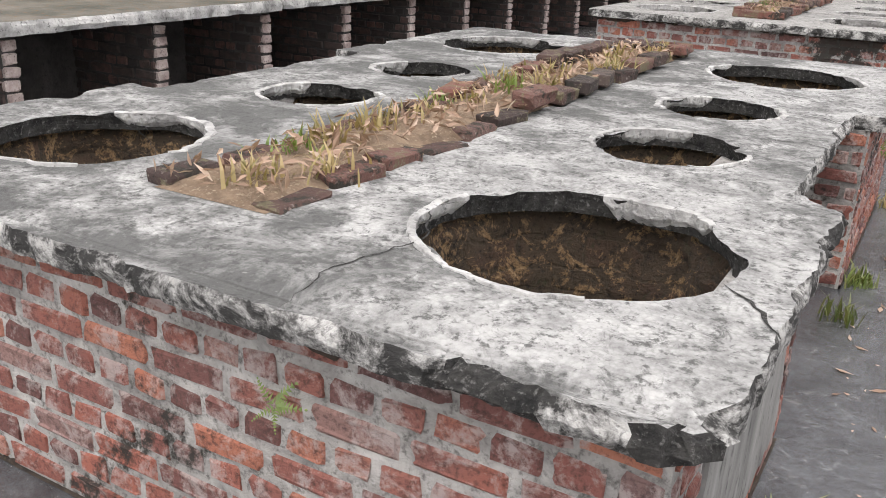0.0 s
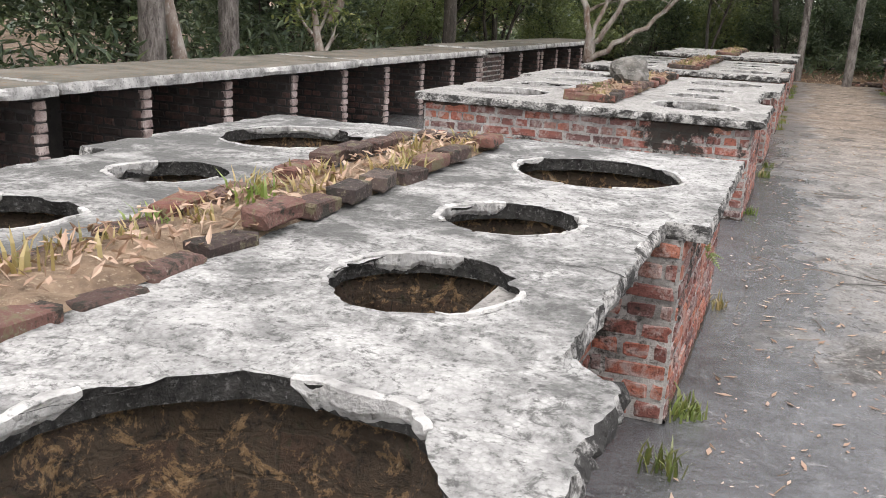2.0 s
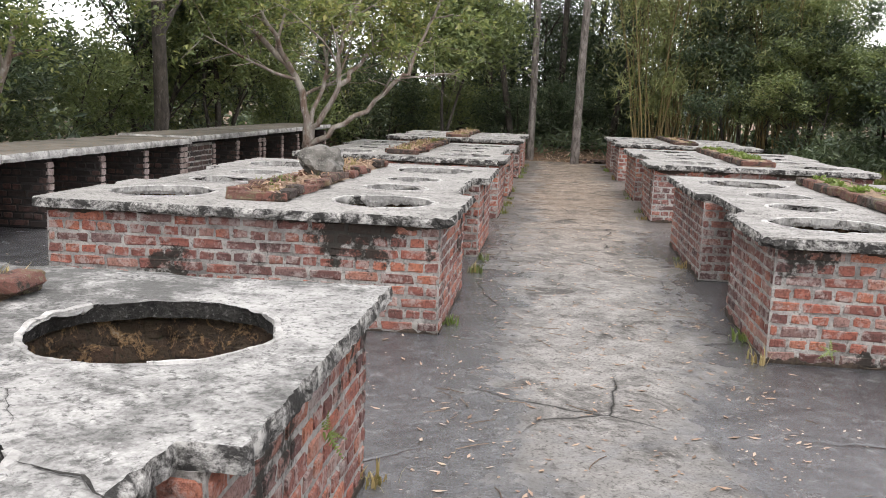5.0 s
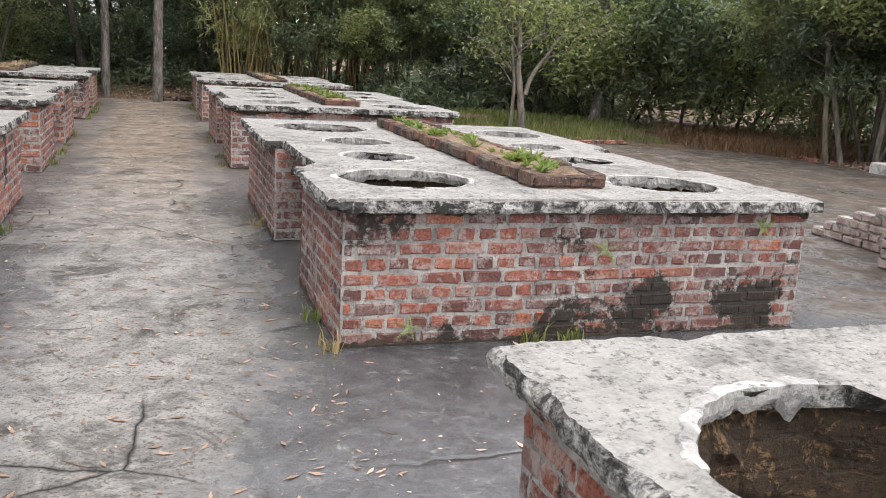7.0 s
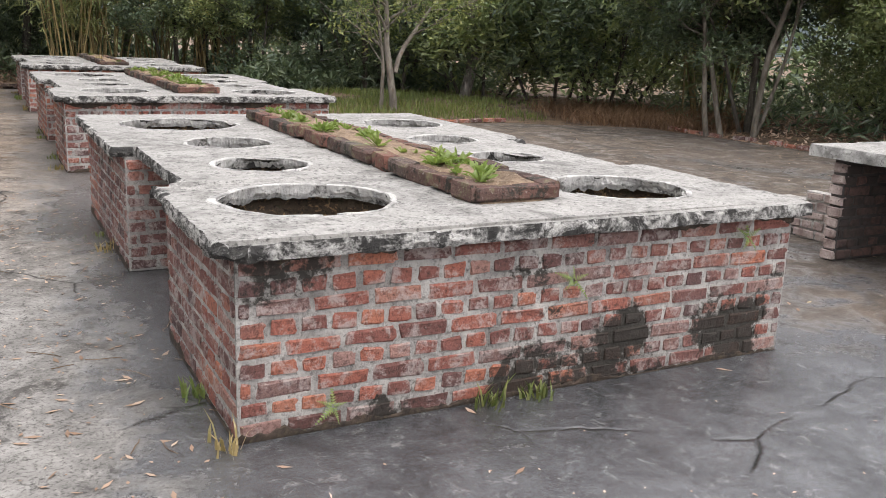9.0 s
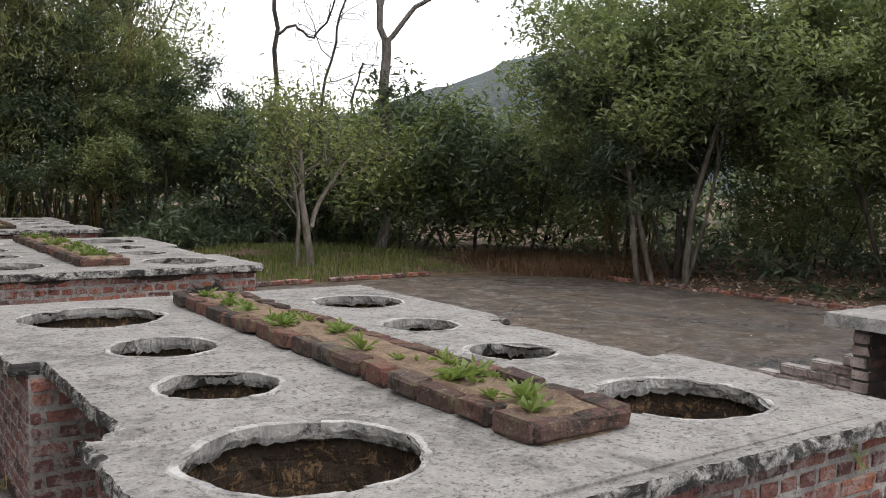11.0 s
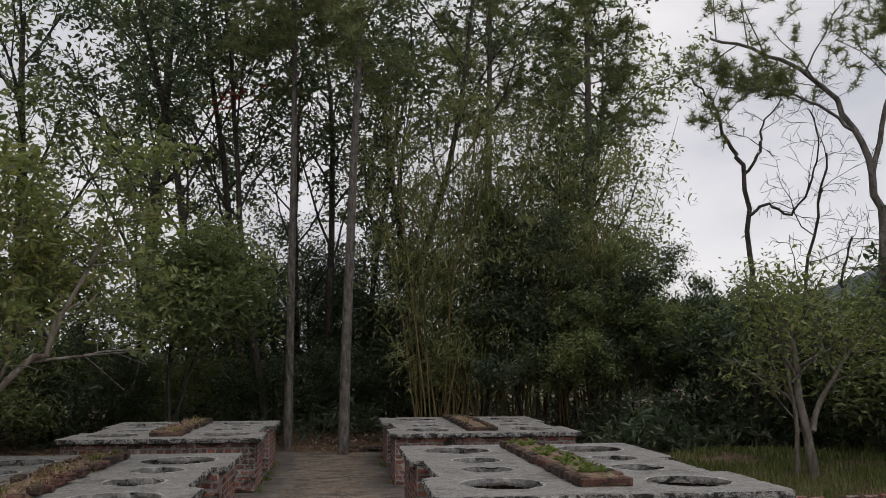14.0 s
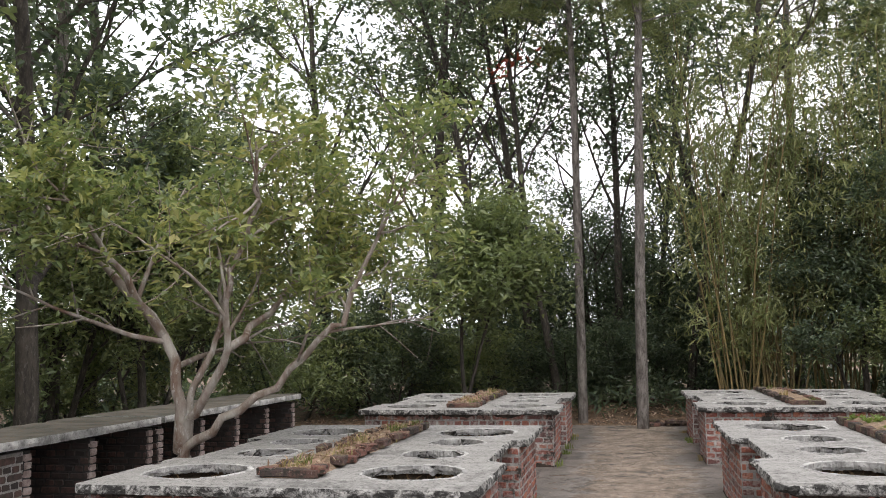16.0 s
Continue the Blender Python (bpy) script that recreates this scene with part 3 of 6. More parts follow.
def rough_loop(points, step, jitter, rng, closed=True):
    """Points along a closed outline at about one step, uneven by jitter."""
    out = []
    for k, p in enumerate(points):
        a, b2 = Vector(p), Vector(points[(k + 1) % len(points)])
        n = max(1, round((b2 - a).length / step))
        for i in range(n):
            q = a.lerp(b2, i / n)
            out.append(q + Vector((rng.uniform(-jitter, jitter), rng.uniform(-jitter, jitter))))
    return out


def loop_normals(loop):
    n = len(loop)
    res = []
    for k in range(n):
        d = (loop[(k + 1) % n] - loop[k - 1]).normalized()
        res.append(Vector((d.y, -d.x)))
    return res


def slab_mesh(name, outline, holes, z0, z1, top, edge, rng, chip=0.02, broken=(), hole_side=None):
    """A concrete slab with a broken rim: outline counter-clockwise, holes as loops of points."""
    from mathutils.geometry import tessellate_polygon
    verts, faces, index = [], [], []
    loops_top = []
    for number, loop in enumerate([outline] + holes):
        sign = 1 if number == 0 else -1
        nor = loop_normals(loop)
        count = len(loop)
        chips, gone = [], []
        for k, p in enumerate(loop):
            v = noise.noise(Vector((p.x * 5, p.y * 5, number * 3.1)))
            w = noise.noise(Vector((p.x * 17, p.y * 17, 7.7)))
            more = sum(size * math.exp(-((p.x - bx) ** 2 + (p.y - by) ** 2) / reach ** 2) for bx, by, reach, size in broken)
            chips.append(max(0.0, v - 0.12) * chip * 2.4 + abs(w) * chip * 0.4 + more * (0.7 + w))
            gone.append(more)
        rings = []
        for depth, inset in ((0.0, 1.0), (0.3, 0.45), (0.6, 0.1), (1.0, 0.6 if number == 0 else -0.3)):
            ring = []
            for k, p in enumerate(loop):
                q = p - nor[k] * sign * (chips[k] * inset + (0.004 if depth == 0 else 0))
                ring.append(len(verts))
                sag = chips[k] * 0.25 if depth == 0 else rng.uniform(-0.003, 0.003)
                rag = min(0.012, gone[k] * 0.5)
                verts.append((q.x + rng.uniform(-rag, rag), q.y + rng.uniform(-rag, rag), z1 - (z1 - z0) * depth - sag - rng.uniform(0, rag)))
            rings.append(ring)
        for r0, r1 in zip(rings, rings[1:]):
            for k in range(count):
                m = (k + 1) % count
                f = (r0[k], r1[k], r1[m], r0[m])
                faces.append(f if number == 0 else f[::-1])
                index.append((3 if min(gone[k], gone[m]) > 0.03 else 1) if number == 0 else 2)
        loops_top.append(rings)
    flat_top = [i for rings in loops_top for i in rings[0]]
    flat_low = [i for rings in loops_top for i in rings[-1]]
    for flat, flip in ((flat_top, False), (flat_low, True)):
        polys, at = [], 0
        for rings in loops_top:
            n = len(rings[0])
            polys.append([Vector((verts[i][0], verts[i][1], 0)) for i in flat[at:at + n]])
            at += n
        for tri in tessellate_polygon(polys):
            a, b2, c = (flat[i] for i in tri)
            pa, pb, pc = (Vector(verts[i][:2]) for i in (a, b2, c))
            up = (pb - pa).cross(pc - pa) > 0
            faces.append((a, b2, c) if up != flip else (a, c, b2))
            index.append(1 if flip else 0)
    return mesh_from(name, verts, faces, [top, edge, hole_side or edge, SOOT], index)


def hole_radius(a, r, seed, rough):
    """A pot hole's radius at an angle: out of round, with bitten edges."""
    c, d = math.cos(a), math.sin(a)
    slow = noise.noise(Vector((c * 1.6, d * 1.6, seed * 7.3)))
    quick = noise.noise(Vector((c * 6.5, d * 6.5, seed * 3.1)))
    bite = max(0.0, noise.noise(Vector((c * 3.2, d * 3.2, seed * 5.7 + 2))) - 0.12)
    fine = noise.noise(Vector((c * 19, d * 19, seed)))
    return r * (1 + rough * (1.5 * slow + 0.5 * quick + 2.2 * bite + 0.28 * fine))


def hole_loop(cx, cy, r, seed, rough=0.03, n=84):
    pts = []
    for k in range(n):
        a = -2 * math.pi * k / n
        e = hole_radius(a, r, seed, rough)
        pts.append(Vector((cx + e * math.cos(a), cy + e * math.sin(a))))
    return pts


def pit_mesh(r, top, depth, rng):
    shape = [(r + 0.05, 0.0), (r + 0.03, -0.05), (r + 0.02, -depth * 0.3), (r * 0.98, -depth * 0.55), (r * 0.86, -depth * 0.78), (r * 0.62, -depth * 0.92), (r * 0.3, -depth), (0.02, -depth * 1.02)]
    prof = []
    for (r0, z0), (r1, z1) in zip(shape, shape[1:]):
        prof += [(r0, z0), ((r0 + r1) / 2, (z0 + z1) / 2)]
    prof.append(shape[-1])
    n = 56
    verts, faces = [], []
    off = rng.uniform(0, 90)
    for q, (rad, dz) in enumerate(prof):
        for k in range(n):
            a = 2 * math.pi * k / n
            c, d = math.cos(a), math.sin(a)
            v = noise.noise(Vector((c * 2.4, d * 2.4, dz * 7 + off)))
            w = noise.noise(Vector((c * 7, d * 7, dz * 16 + off)))
            u = noise.noise(Vector((c * 15, d * 15, dz * 40 + off)))
            rr = rad * (1 + (0.07 * v + 0.06 * w + 0.035 * u) * (1 if q > 2 else 0.2))
            verts.append((rr * c, rr * d, top + dz + (0.03 * v + 0.025 * w + 0.012 * u if q > 4 else 0)))
    for q in range(len(prof) - 1):
        for k in range(n):
            m = (k + 1) % n
            faces.append((q * n + k, q * n + m, (q + 1) * n + m, (q + 1) * n + k))
    faces.append(tuple(range((len(prof) - 1) * n, len(prof) * n)))
    return mesh_from("pit", verts, [f[::-1] for f in faces], PIT)


def rim_arc_mesh(cx, cy, r, a0, a1, top, rng, seed, rough, wide=0.045, drop=0.06):
    """A length of ragged lime lip that follows the hole's edge."""
    n = max(6, int((a1 - a0) * 26))
    verts, faces = [], []
    off = rng.uniform(0, 50)
    for k in range(n + 1):
        a = a0 + (a1 - a0) * k / n
        taper = min(1.0, 0.35 + 0.22 * min(k, n - k))
        n1, n2, n3 = (noise.noise(Vector((a * q, off, q))) for q in (2.2, 8.0, 21.0))
        thick = 0.7 + 0.45 * math.sin(a) + 0.5 * n1
        w = wide * taper * max(0.2, thick + 0.6 * n2 + 0.3 * n3)
        low = drop * taper * max(0.2, thick + 0.4 * n2 + 0.2 * n3)
        up = 0.005 + 0.004 * n1 + 0.002 * n3
        edge = hole_radius(a, r, seed, rough)
        ri = edge - 0.013 + 0.006 * n2 + 0.003 * n3
        for rad, z in ((ri + 0.014, top - low), (ri + 0.002 + 0.006 * n3, top - low * 0.6), (ri, top + up * 0.4), (ri + 0.011, top + up), (edge + w * 0.7, top + up * 0.8), (edge + w, top - 0.004)):
            verts.append((cx + rad * math.cos(a), cy + rad * math.sin(a), z))
    for k in range(n):
        for q in range(5):
            faces.append((k * 6 + q, (k + 1) * 6 + q, (k + 1) * 6 + q + 1, k * 6 + q + 1))
    m = n * 6
    faces += [(5, 4, 3, 2, 1, 0), (m, m + 1, m + 2, m + 3, m + 4, m + 5)]
    return mesh_from("rim", verts, faces, RIM)


def crack_mesh(points, width, z, rng):
    """A jagged open crack along a line, widest in the middle."""
    pts = rough_loop([Vector(p) for p in points], 0.025, 0.007, rng)
    last = Vector(points[-1])
    stop = min(range(len(pts)), key=lambda k: (pts[k] - last).length)
    pts = pts[:stop + 1]
    verts, faces = [], []
    for k, p in enumerate(pts):
        d = (pts[min(k + 1, stop)] - pts[max(k - 1, 0)]).normalized()
        w = width * (0.25 + math.sin(math.pi * (k + 0.5) / (stop + 1))) * rng.uniform(0.4, 1.0)
        verts += [(p.x - d.y * w, p.y + d.x * w, z), (p.x + d.y * w, p.y - d.x * w, z)]
    for k in range(stop):
        faces.append((2 * k, 2 * k + 1, 2 * k + 3, 2 * k + 2))
    return mesh_from("crack", verts, [f[::-1] for f in faces], SOOT)


def strip_mesh(p0, p1, outward, z_edge, rise, rng):
    """A dark strip along a wall's foot (rise > 0) or hanging from its head (rise < 0), uneven in height."""
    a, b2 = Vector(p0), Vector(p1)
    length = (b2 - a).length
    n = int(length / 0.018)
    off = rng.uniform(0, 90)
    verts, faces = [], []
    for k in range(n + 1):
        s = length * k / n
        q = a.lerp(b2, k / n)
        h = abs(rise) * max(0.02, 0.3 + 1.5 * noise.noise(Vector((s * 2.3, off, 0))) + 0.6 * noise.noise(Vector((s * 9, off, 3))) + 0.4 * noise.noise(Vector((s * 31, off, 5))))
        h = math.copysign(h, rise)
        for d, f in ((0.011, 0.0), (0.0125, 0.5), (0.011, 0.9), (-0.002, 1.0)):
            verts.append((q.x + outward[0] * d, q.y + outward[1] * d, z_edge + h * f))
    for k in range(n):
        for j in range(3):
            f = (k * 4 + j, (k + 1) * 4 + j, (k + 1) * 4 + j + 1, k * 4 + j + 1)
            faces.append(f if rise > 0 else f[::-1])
    return mesh_from("mould_crust", verts, faces, DARK_STRIP)


# ---------------------------------------------------------------- plants
def frame_of(d):
    d = d / np.linalg.norm(d)
    u = np.cross(d, (0.0, 0.0, 1.0) if abs(d[2]) < 0.95 else (1.0, 0.0, 0.0))
    u /= np.linalg.norm(u)
    return d, u, np.cross(d, u)


def tubes(lines):
    """Tapered tubes along polylines of (points, radii, sides), as one array of corners and triangles."""
    vs, ts, base = [], [], 0
    for pts, rad, sides in lines:
        pts = np.asarray(pts, float)
        n = len(pts)
        ang = np.linspace(0, 2 * np.pi, sides, endpoint=False)
        d = np.gradient(pts, axis=0)
        _, u, _ = frame_of(d[0])
        for k in range(n):
            dk = d[k] / (np.linalg.norm(d[k]) + 1e-9)
            u = u - dk * np.dot(u, dk)
            u /= np.linalg.norm(u) + 1e-9
            w = np.cross(dk, u)
            vs.append(pts[k] + rad[k] * (np.cos(ang)[:, None] * u + np.sin(ang)[:, None] * w))
        i = np.arange(sides)
        j = (i + 1) % sides
        for k in range(n - 1):
            a, b2 = base + k * sides, base + (k + 1) * sides
            ts.append(np.stack([a + i, a + j, b2 + j], 1))
            ts.append(np.stack([a + i, b2 + j, b2 + i], 1))
        base += n * sides
    return np.concatenate(vs), np.concatenate(ts)


def leaves(centres, rng, length, width, droop=0.2, fold=0.25, out_dir=None):
    """One folded leaf at each centre: four corners, two triangles."""
    n = len(centres)
    d = rng.normal(size=(n, 3))
    if out_dir is not None:
        d = d * 0.7 + out_dir
    d[:, 2] = d[:, 2] * 0.6 - droop
    d /= np.linalg.norm(d, axis=1)[:, None] + 1e-9
    up = np.tile((0.0, 0.0, 1.0), (n, 1)) + rng.normal(size=(n, 3)) * 0.45
    side = np.cross(d, up)
    side /= np.linalg.norm(side, axis=1)[:, None] + 1e-9
    nor = np.cross(side, d)
    s = rng.uniform(0.65, 1.3, (n, 1))
    L, W = length * s, width * s
    v = np.empty((n, 4, 3))
    v[:, 0] = centres - d * L * 0.5
    v[:, 1] = centres - side * W * 0.5 + nor * W * fold - d * L * 0.08
    v[:, 2] = centres + d * L * 0.5
    v[:, 3] = centres + side * W * 0.5 + nor * W * fold - d * L * 0.08
    b = np.arange(n)[:, None] * 4
    t = np.concatenate([b + (0, 1, 2), b + (0, 2, 3)])
    return v.reshape(-1, 3), t


def needles(tips, rng, per, length, width):
    """Tufts of long thin needles round each tip: one triangle each."""
    c = np.repeat(tips, per, 0)
    n = len(c)
    d = rng.normal(size=(n, 3))
    d[:, 2] = d[:, 2] * 0.7 + 0.25
    d /= np.linalg.norm(d, axis=1)[:, None]
    side = np.cross(d, rng.normal(size=(n, 3)))
    side /= np.linalg.norm(side, axis=1)[:, None]
    L = length * rng.uniform(0.6, 1.2, (n, 1))
    v = np.stack([c - side * width, c + side * width, c + d * L], 1).reshape(-1, 3)
    return v, np.arange(n * 3).reshape(-1, 3)


def bent_line(rng, p, d, length, steps, wander, lift=0.0):
    pts = [np.array(p, float)]
    d = np.array(d, float) / np.linalg.norm(d)
    for _ in range(steps):
        d = d + rng.normal(size=3) * wander + np.array((0, 0, lift))
        d /= np.linalg.norm(d)
        pts.append(pts[-1] + d * length / steps)
    return np.array(pts)


def smooth_line(rng, points, uneven):
    """A limb through a few given points, made finer."""
    pts = [Vector(p) for p in points]
    out = []
    for k in range(len(pts) - 1):
        a, b2 = pts[k], pts[k + 1]
        m0 = (b2 - pts[k - 1]) / 2 if k else b2 - a
        m1 = (pts[k + 2] - a) / 2 if k + 2 < len(pts) else b2 - a
        for i in range(4):
            u = i / 4
            q = a * (2 * u ** 3 - 3 * u * u + 1) + m0 * (u ** 3 - 2 * u * u + u) + b2 * (3 * u * u - 2 * u ** 3) + m1 * (u ** 3 - u * u)
            out.append(np.array(q) + rng.normal(size=3) * uneven * (k + i > 0))
    out.append(np.array(pts[-1]))
    return np.array(out)


def grow(rng, line, radius, level, spec, lines, tips):
    """Adds branches to a limb, level by level; the ends of the last ones carry the leaves."""
    n = len(line)
    sides = (8, 6, 5, 4, 3)[min(4, spec["depth"] - level + (0 if level == spec["depth"] else 0))]
    end = spec.get("end", 0.35)
    if level >= spec.get("twig_level", 0):
        lines.append((line, np.linspace(radius, max(0.004, radius * end), n), sides))
    if level == 0:
        for k in range(1, n):
            tips.append((line[k], line[k] - line[k - 1]))
        return
    count = spec["count"][spec["depth"] - level]
    total = np.linalg.norm(np.diff(line, axis=0), axis=1).sum()
    low = spec["low"] if level == spec["depth"] else 0.25
    for k in range(count):
        f = low + (1 - low) * (k + rng.uniform(0.1, 0.9)) / count
        x = f * (n - 1)
        i = min(int(x), n - 2)
        p = line[i] * (1 - (x - i)) + line[i + 1] * (x - i)
        d = line[i + 1] - line[i]
        d /= np.linalg.norm(d)
        _, u, w = frame_of(d)
        a = k * 2.4 + rng.uniform(-0.5, 0.5)
        spread = spec["spread"] * rng.uniform(0.75, 1.25)
        nd = d * math.cos(spread) + (u * math.cos(a) + w * math.sin(a)) * math.sin(spread)
        ratio = spec["ratio"][spec["depth"] - level]
        ln = total * ratio * rng.uniform(0.7, 1.15) * (1.15 - spec.get("cone", 0.4) * f)
        child = bent_line(rng, p, nd, ln, 5 if level > 1 else 3, spec["wander"], spec["lift"])
        grow(rng, child, max(0.005, radius * (1 - f * 0.55) * spec["thin"]), level - 1, spec, lines, tips)
    tips.append((line[-1], line[-1] - line[-2]))


def make_tree(x, y, trunks, spec, seed, bark, leaf, label, leaf_size=(0.13, 0.055), per_tip=12, cloud=0.28, category="tree", name="tree", z=0.0, group="", needle=None, droop=0.25, turn=0.0):
    """A tree from trunk lines given as (start, direction, length, radius), in metres about its foot."""
    rng = np.random.default_rng(seed)
    lines, tips = [], []
    for start, way, length, radius, *plain in trunks:
        if isinstance(way, list):
            line = smooth_line(rng, [start] + way, 0.03)
        else:
            line = bent_line(rng, start, way, length, 9, spec.get("trunk_wander", 0.05), spec.get("trunk_lift", 0.02))
        if plain:
            lines.append((line, np.linspace(radius, radius * plain[0], len(line)), 8))
        else:
            grow(rng, line, radius, spec["depth"], spec, lines, tips)
    tree = thing(name, x, y, z, label, category, group)
    tree.rotation_euler = (0, 0, turn)
    v, t = tubes(lines)
    part("trunk", tri_mesh("trunk", v, t, bark, True), tree)
    pos = np.array([p for p, _ in tips])
    way = np.array([d for _, d in tips])
    way /= np.linalg.norm(way, axis=1)[:, None] + 1e-9
    keep = pos[:, 2] > spec.get("leaf_from", 0.6)
    pos, way = pos[keep], way[keep]
    if needle:
        per, ln, wd = needle
        more = np.concatenate([pos, pos - way * 0.12])
        v, t = needles(more, rng, per, ln, wd)
    else:
        c = np.repeat(pos, per_tip, 0) + rng.normal(size=(len(pos) * per_tip, 3)) * cloud * np.array((1, 1, 0.75))
        v, t = leaves(c, rng, *leaf_size, droop=droop)
    if len(t):
        part("crown", tri_mesh("crown", v, t, leaf), tree)
    return tree


def fern_mesh(rng, fronds, size, mat):
    vs, ts = [], []
    base = 0
    for k in range(fronds):
        a = 2 * math.pi * k / fronds + rng.uniform(-0.4, 0.4)
        out = np.array((math.cos(a), math.sin(a), 0))
        side = np.array((-math.sin(a), math.cos(a), 0))
        L = size * rng.uniform(0.6, 1.15)
        rise = rng.uniform(0.35, 0.9)
        for i in range(1, 9):
            s = i / 8
            p = out * L * s + np.array((0, 0, L * rise * (s - 0.75 * s * s)))
            wide = L * 0.26 * (1 - s * 0.85)
            for sg in (-1, 1):
                tip = p + side * sg * wide + out * wide * 0.45 - np.array((0, 0, wide * 0.2))
                q = out * L * 0.055
                vs += [p - q, p + q, tip]
                ts.append((base, base + 1, base + 2))
                base += 3
    return tri_mesh("fern", np.array(vs), np.array(ts), mat)


def blade_cloud(xy, rng, height, width, z=0.0, lean=0.5):
    """Grass: two triangles a blade at the given places."""
    n = len(xy)
    h = height * rng.uniform(0.4, 1.2, n)
    a = rng.uniform(0, 2 * np.pi, n)
    ln = rng.uniform(0.1, 1.0, n) * lean * h
    d = np.stack([np.cos(a), np.sin(a), np.zeros(n)], 1)
    s = np.stack([-np.sin(a), np.cos(a), np.zeros(n)], 1) * width * rng.uniform(0.6, 1.3, (n, 1))
    p = np.concatenate([xy, np.broadcast_to(np.asarray(z, float).reshape(-1, 1), (n, 1))], 1)
    mid = p + d * (ln * 0.35)[:, None] + np.array((0, 0, 1)) * (h * 0.6)[:, None]
    tip = p + d * ln[:, None] + np.array((0, 0, 1)) * (h * 0.95)[:, None]
    v = np.stack([p - s * 0.5, p + s * 0.5, mid + s * 0.4, mid - s * 0.4, tip], 1).reshape(-1, 3)
    b = np.arange(n)[:, None] * 5
    t = np.concatenate([b + (0, 1, 2), b + (0, 2, 3), b + (3, 2, 4)])
    return v, t


def grass_tuft(x, y, z, n, height, spread, seed, mat, label):
    rng = np.random.default_rng(seed)
    ob = new("grass_tuft", tri_mesh("grass_tuft", *blade_cloud(rng.normal(size=(n, 2)) * spread, rng, height, 0.012, 0.0, 0.9), mat))
    ob.location = (x, y, z)
    return tagged(ob, label, "grass tuft", "weeds among the stoves", "stuff")


# ---------------------------------------------------------------- ground
def ground_height(x, y):
    inside = max(-5.6 - x, x - 13.0, y - 26.2, -12 - y, (min(x - 6.0, y - 18.1)))
    d = max(0.0, inside)
    return -0.03 + min(d * 0.09, 0.22) + (0.05 * noise.noise(Vector((x * 0.7, y * 0.7, 0))) if d > 0.4 and d < 60 else 0)


def spaced(lo, hi, centre, reach):
    inner = list(np.arange(lo, hi, 0.6))
    far = [reach, 420, 180, 90, 60, 45]
    return [centre - r for r in far] + inner + [centre + r for r in reversed(far)]


gx, gy = spaced(-26, 34, 4, 2500), spaced(-24, 42, 9, 2500)
gv = [(x, y, ground_height(x, y)) for y in gy for x in gx]
gf = [(j * len(gx) + i, j * len(gx) + i + 1, (j + 1) * len(gx) + i + 1, (j + 1) * len(gx) + i) for j in range(len(gy) - 1) for i in range(len(gx) - 1)]
ground = tagged(new("ground", mesh_from("ground", gv, gf, FLOOR, smooth=True)), "brown forest floor covered with leaf litter", "ground", kind="structure")

slab_rng = random.Random(11)
outline = rough_loop([(-5.6, -12), (13.0, -12), (12.75, 14.0), (12.4, 16.8), (10.0, 17.9), (6.0, 17.75), (5.9, 25.9), (-2.8, 25.9), (-5.6, 25.5)], 0.25, 0.03, slab_rng)
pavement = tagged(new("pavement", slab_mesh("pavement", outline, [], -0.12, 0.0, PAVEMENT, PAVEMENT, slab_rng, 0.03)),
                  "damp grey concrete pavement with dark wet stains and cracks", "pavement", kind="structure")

kerb = thing("kerb", 0, 0, 0, "low broken red brick kerb along the concrete yard", "kerb", kind="structure")
kerb_rng = random.Random(3)
for (x0, y0), (x1, y1) in (((6.3, 18.0), (10.2, 18.15)), ((12.75, 16.6), (13.1, 11.0))):
    n = int(math.hypot(x1 - x0, y1 - y0) / 0.25)
    for k in range(n):
        if kerb_rng.random() < 0.12:
            continue
        f = (k + 0.5) / n
        ob = new("brick", kerb_rng.choice(STRETCHERS))
        ob.parent = kerb
        ob.location = (x0 + (x1 - x0) * f, y0 + (y1 - y0) * f, 0.045 + kerb_rng.uniform(-0.015, 0.01))
        ob.rotation_euler = (radians(-80), 0, math.atan2(y1 - y0, x1 - x0) + kerb_rng.uniform(-0.15, 0.15))


# ---------------------------------------------------------------- the stoves
TOP, THICK = 0.78, 0.062
LEFT, RIGHT = (-2.58, 0.28), (2.15, 5.12)
# row, y of the front and back, notch along the sides, planter kind, stained top
STOVES = (
    ("left", 0.48, 5.03, (1.92, 3.36), "low", True),
    ("left", 7.13, 11.72, (8.66, 10.2), "rubble", False),
    ("left", 13.11, 17.50, (14.55, 16.0), "weedy", False),
    ("left", 19.72, 23.80, (21.0, 22.3), "weedy", False),
    ("right", 0.30, 4.87, (1.7, 3.1), "green", False),
    ("right", 7.00, 11.68, (8.32, 9.66), "green", False),
    ("right", 13.60, 18.15, (14.95, 16.3), "green", False),
    ("right", 20.13, 24.45, (21.4, 22.7), "bare", False),
)


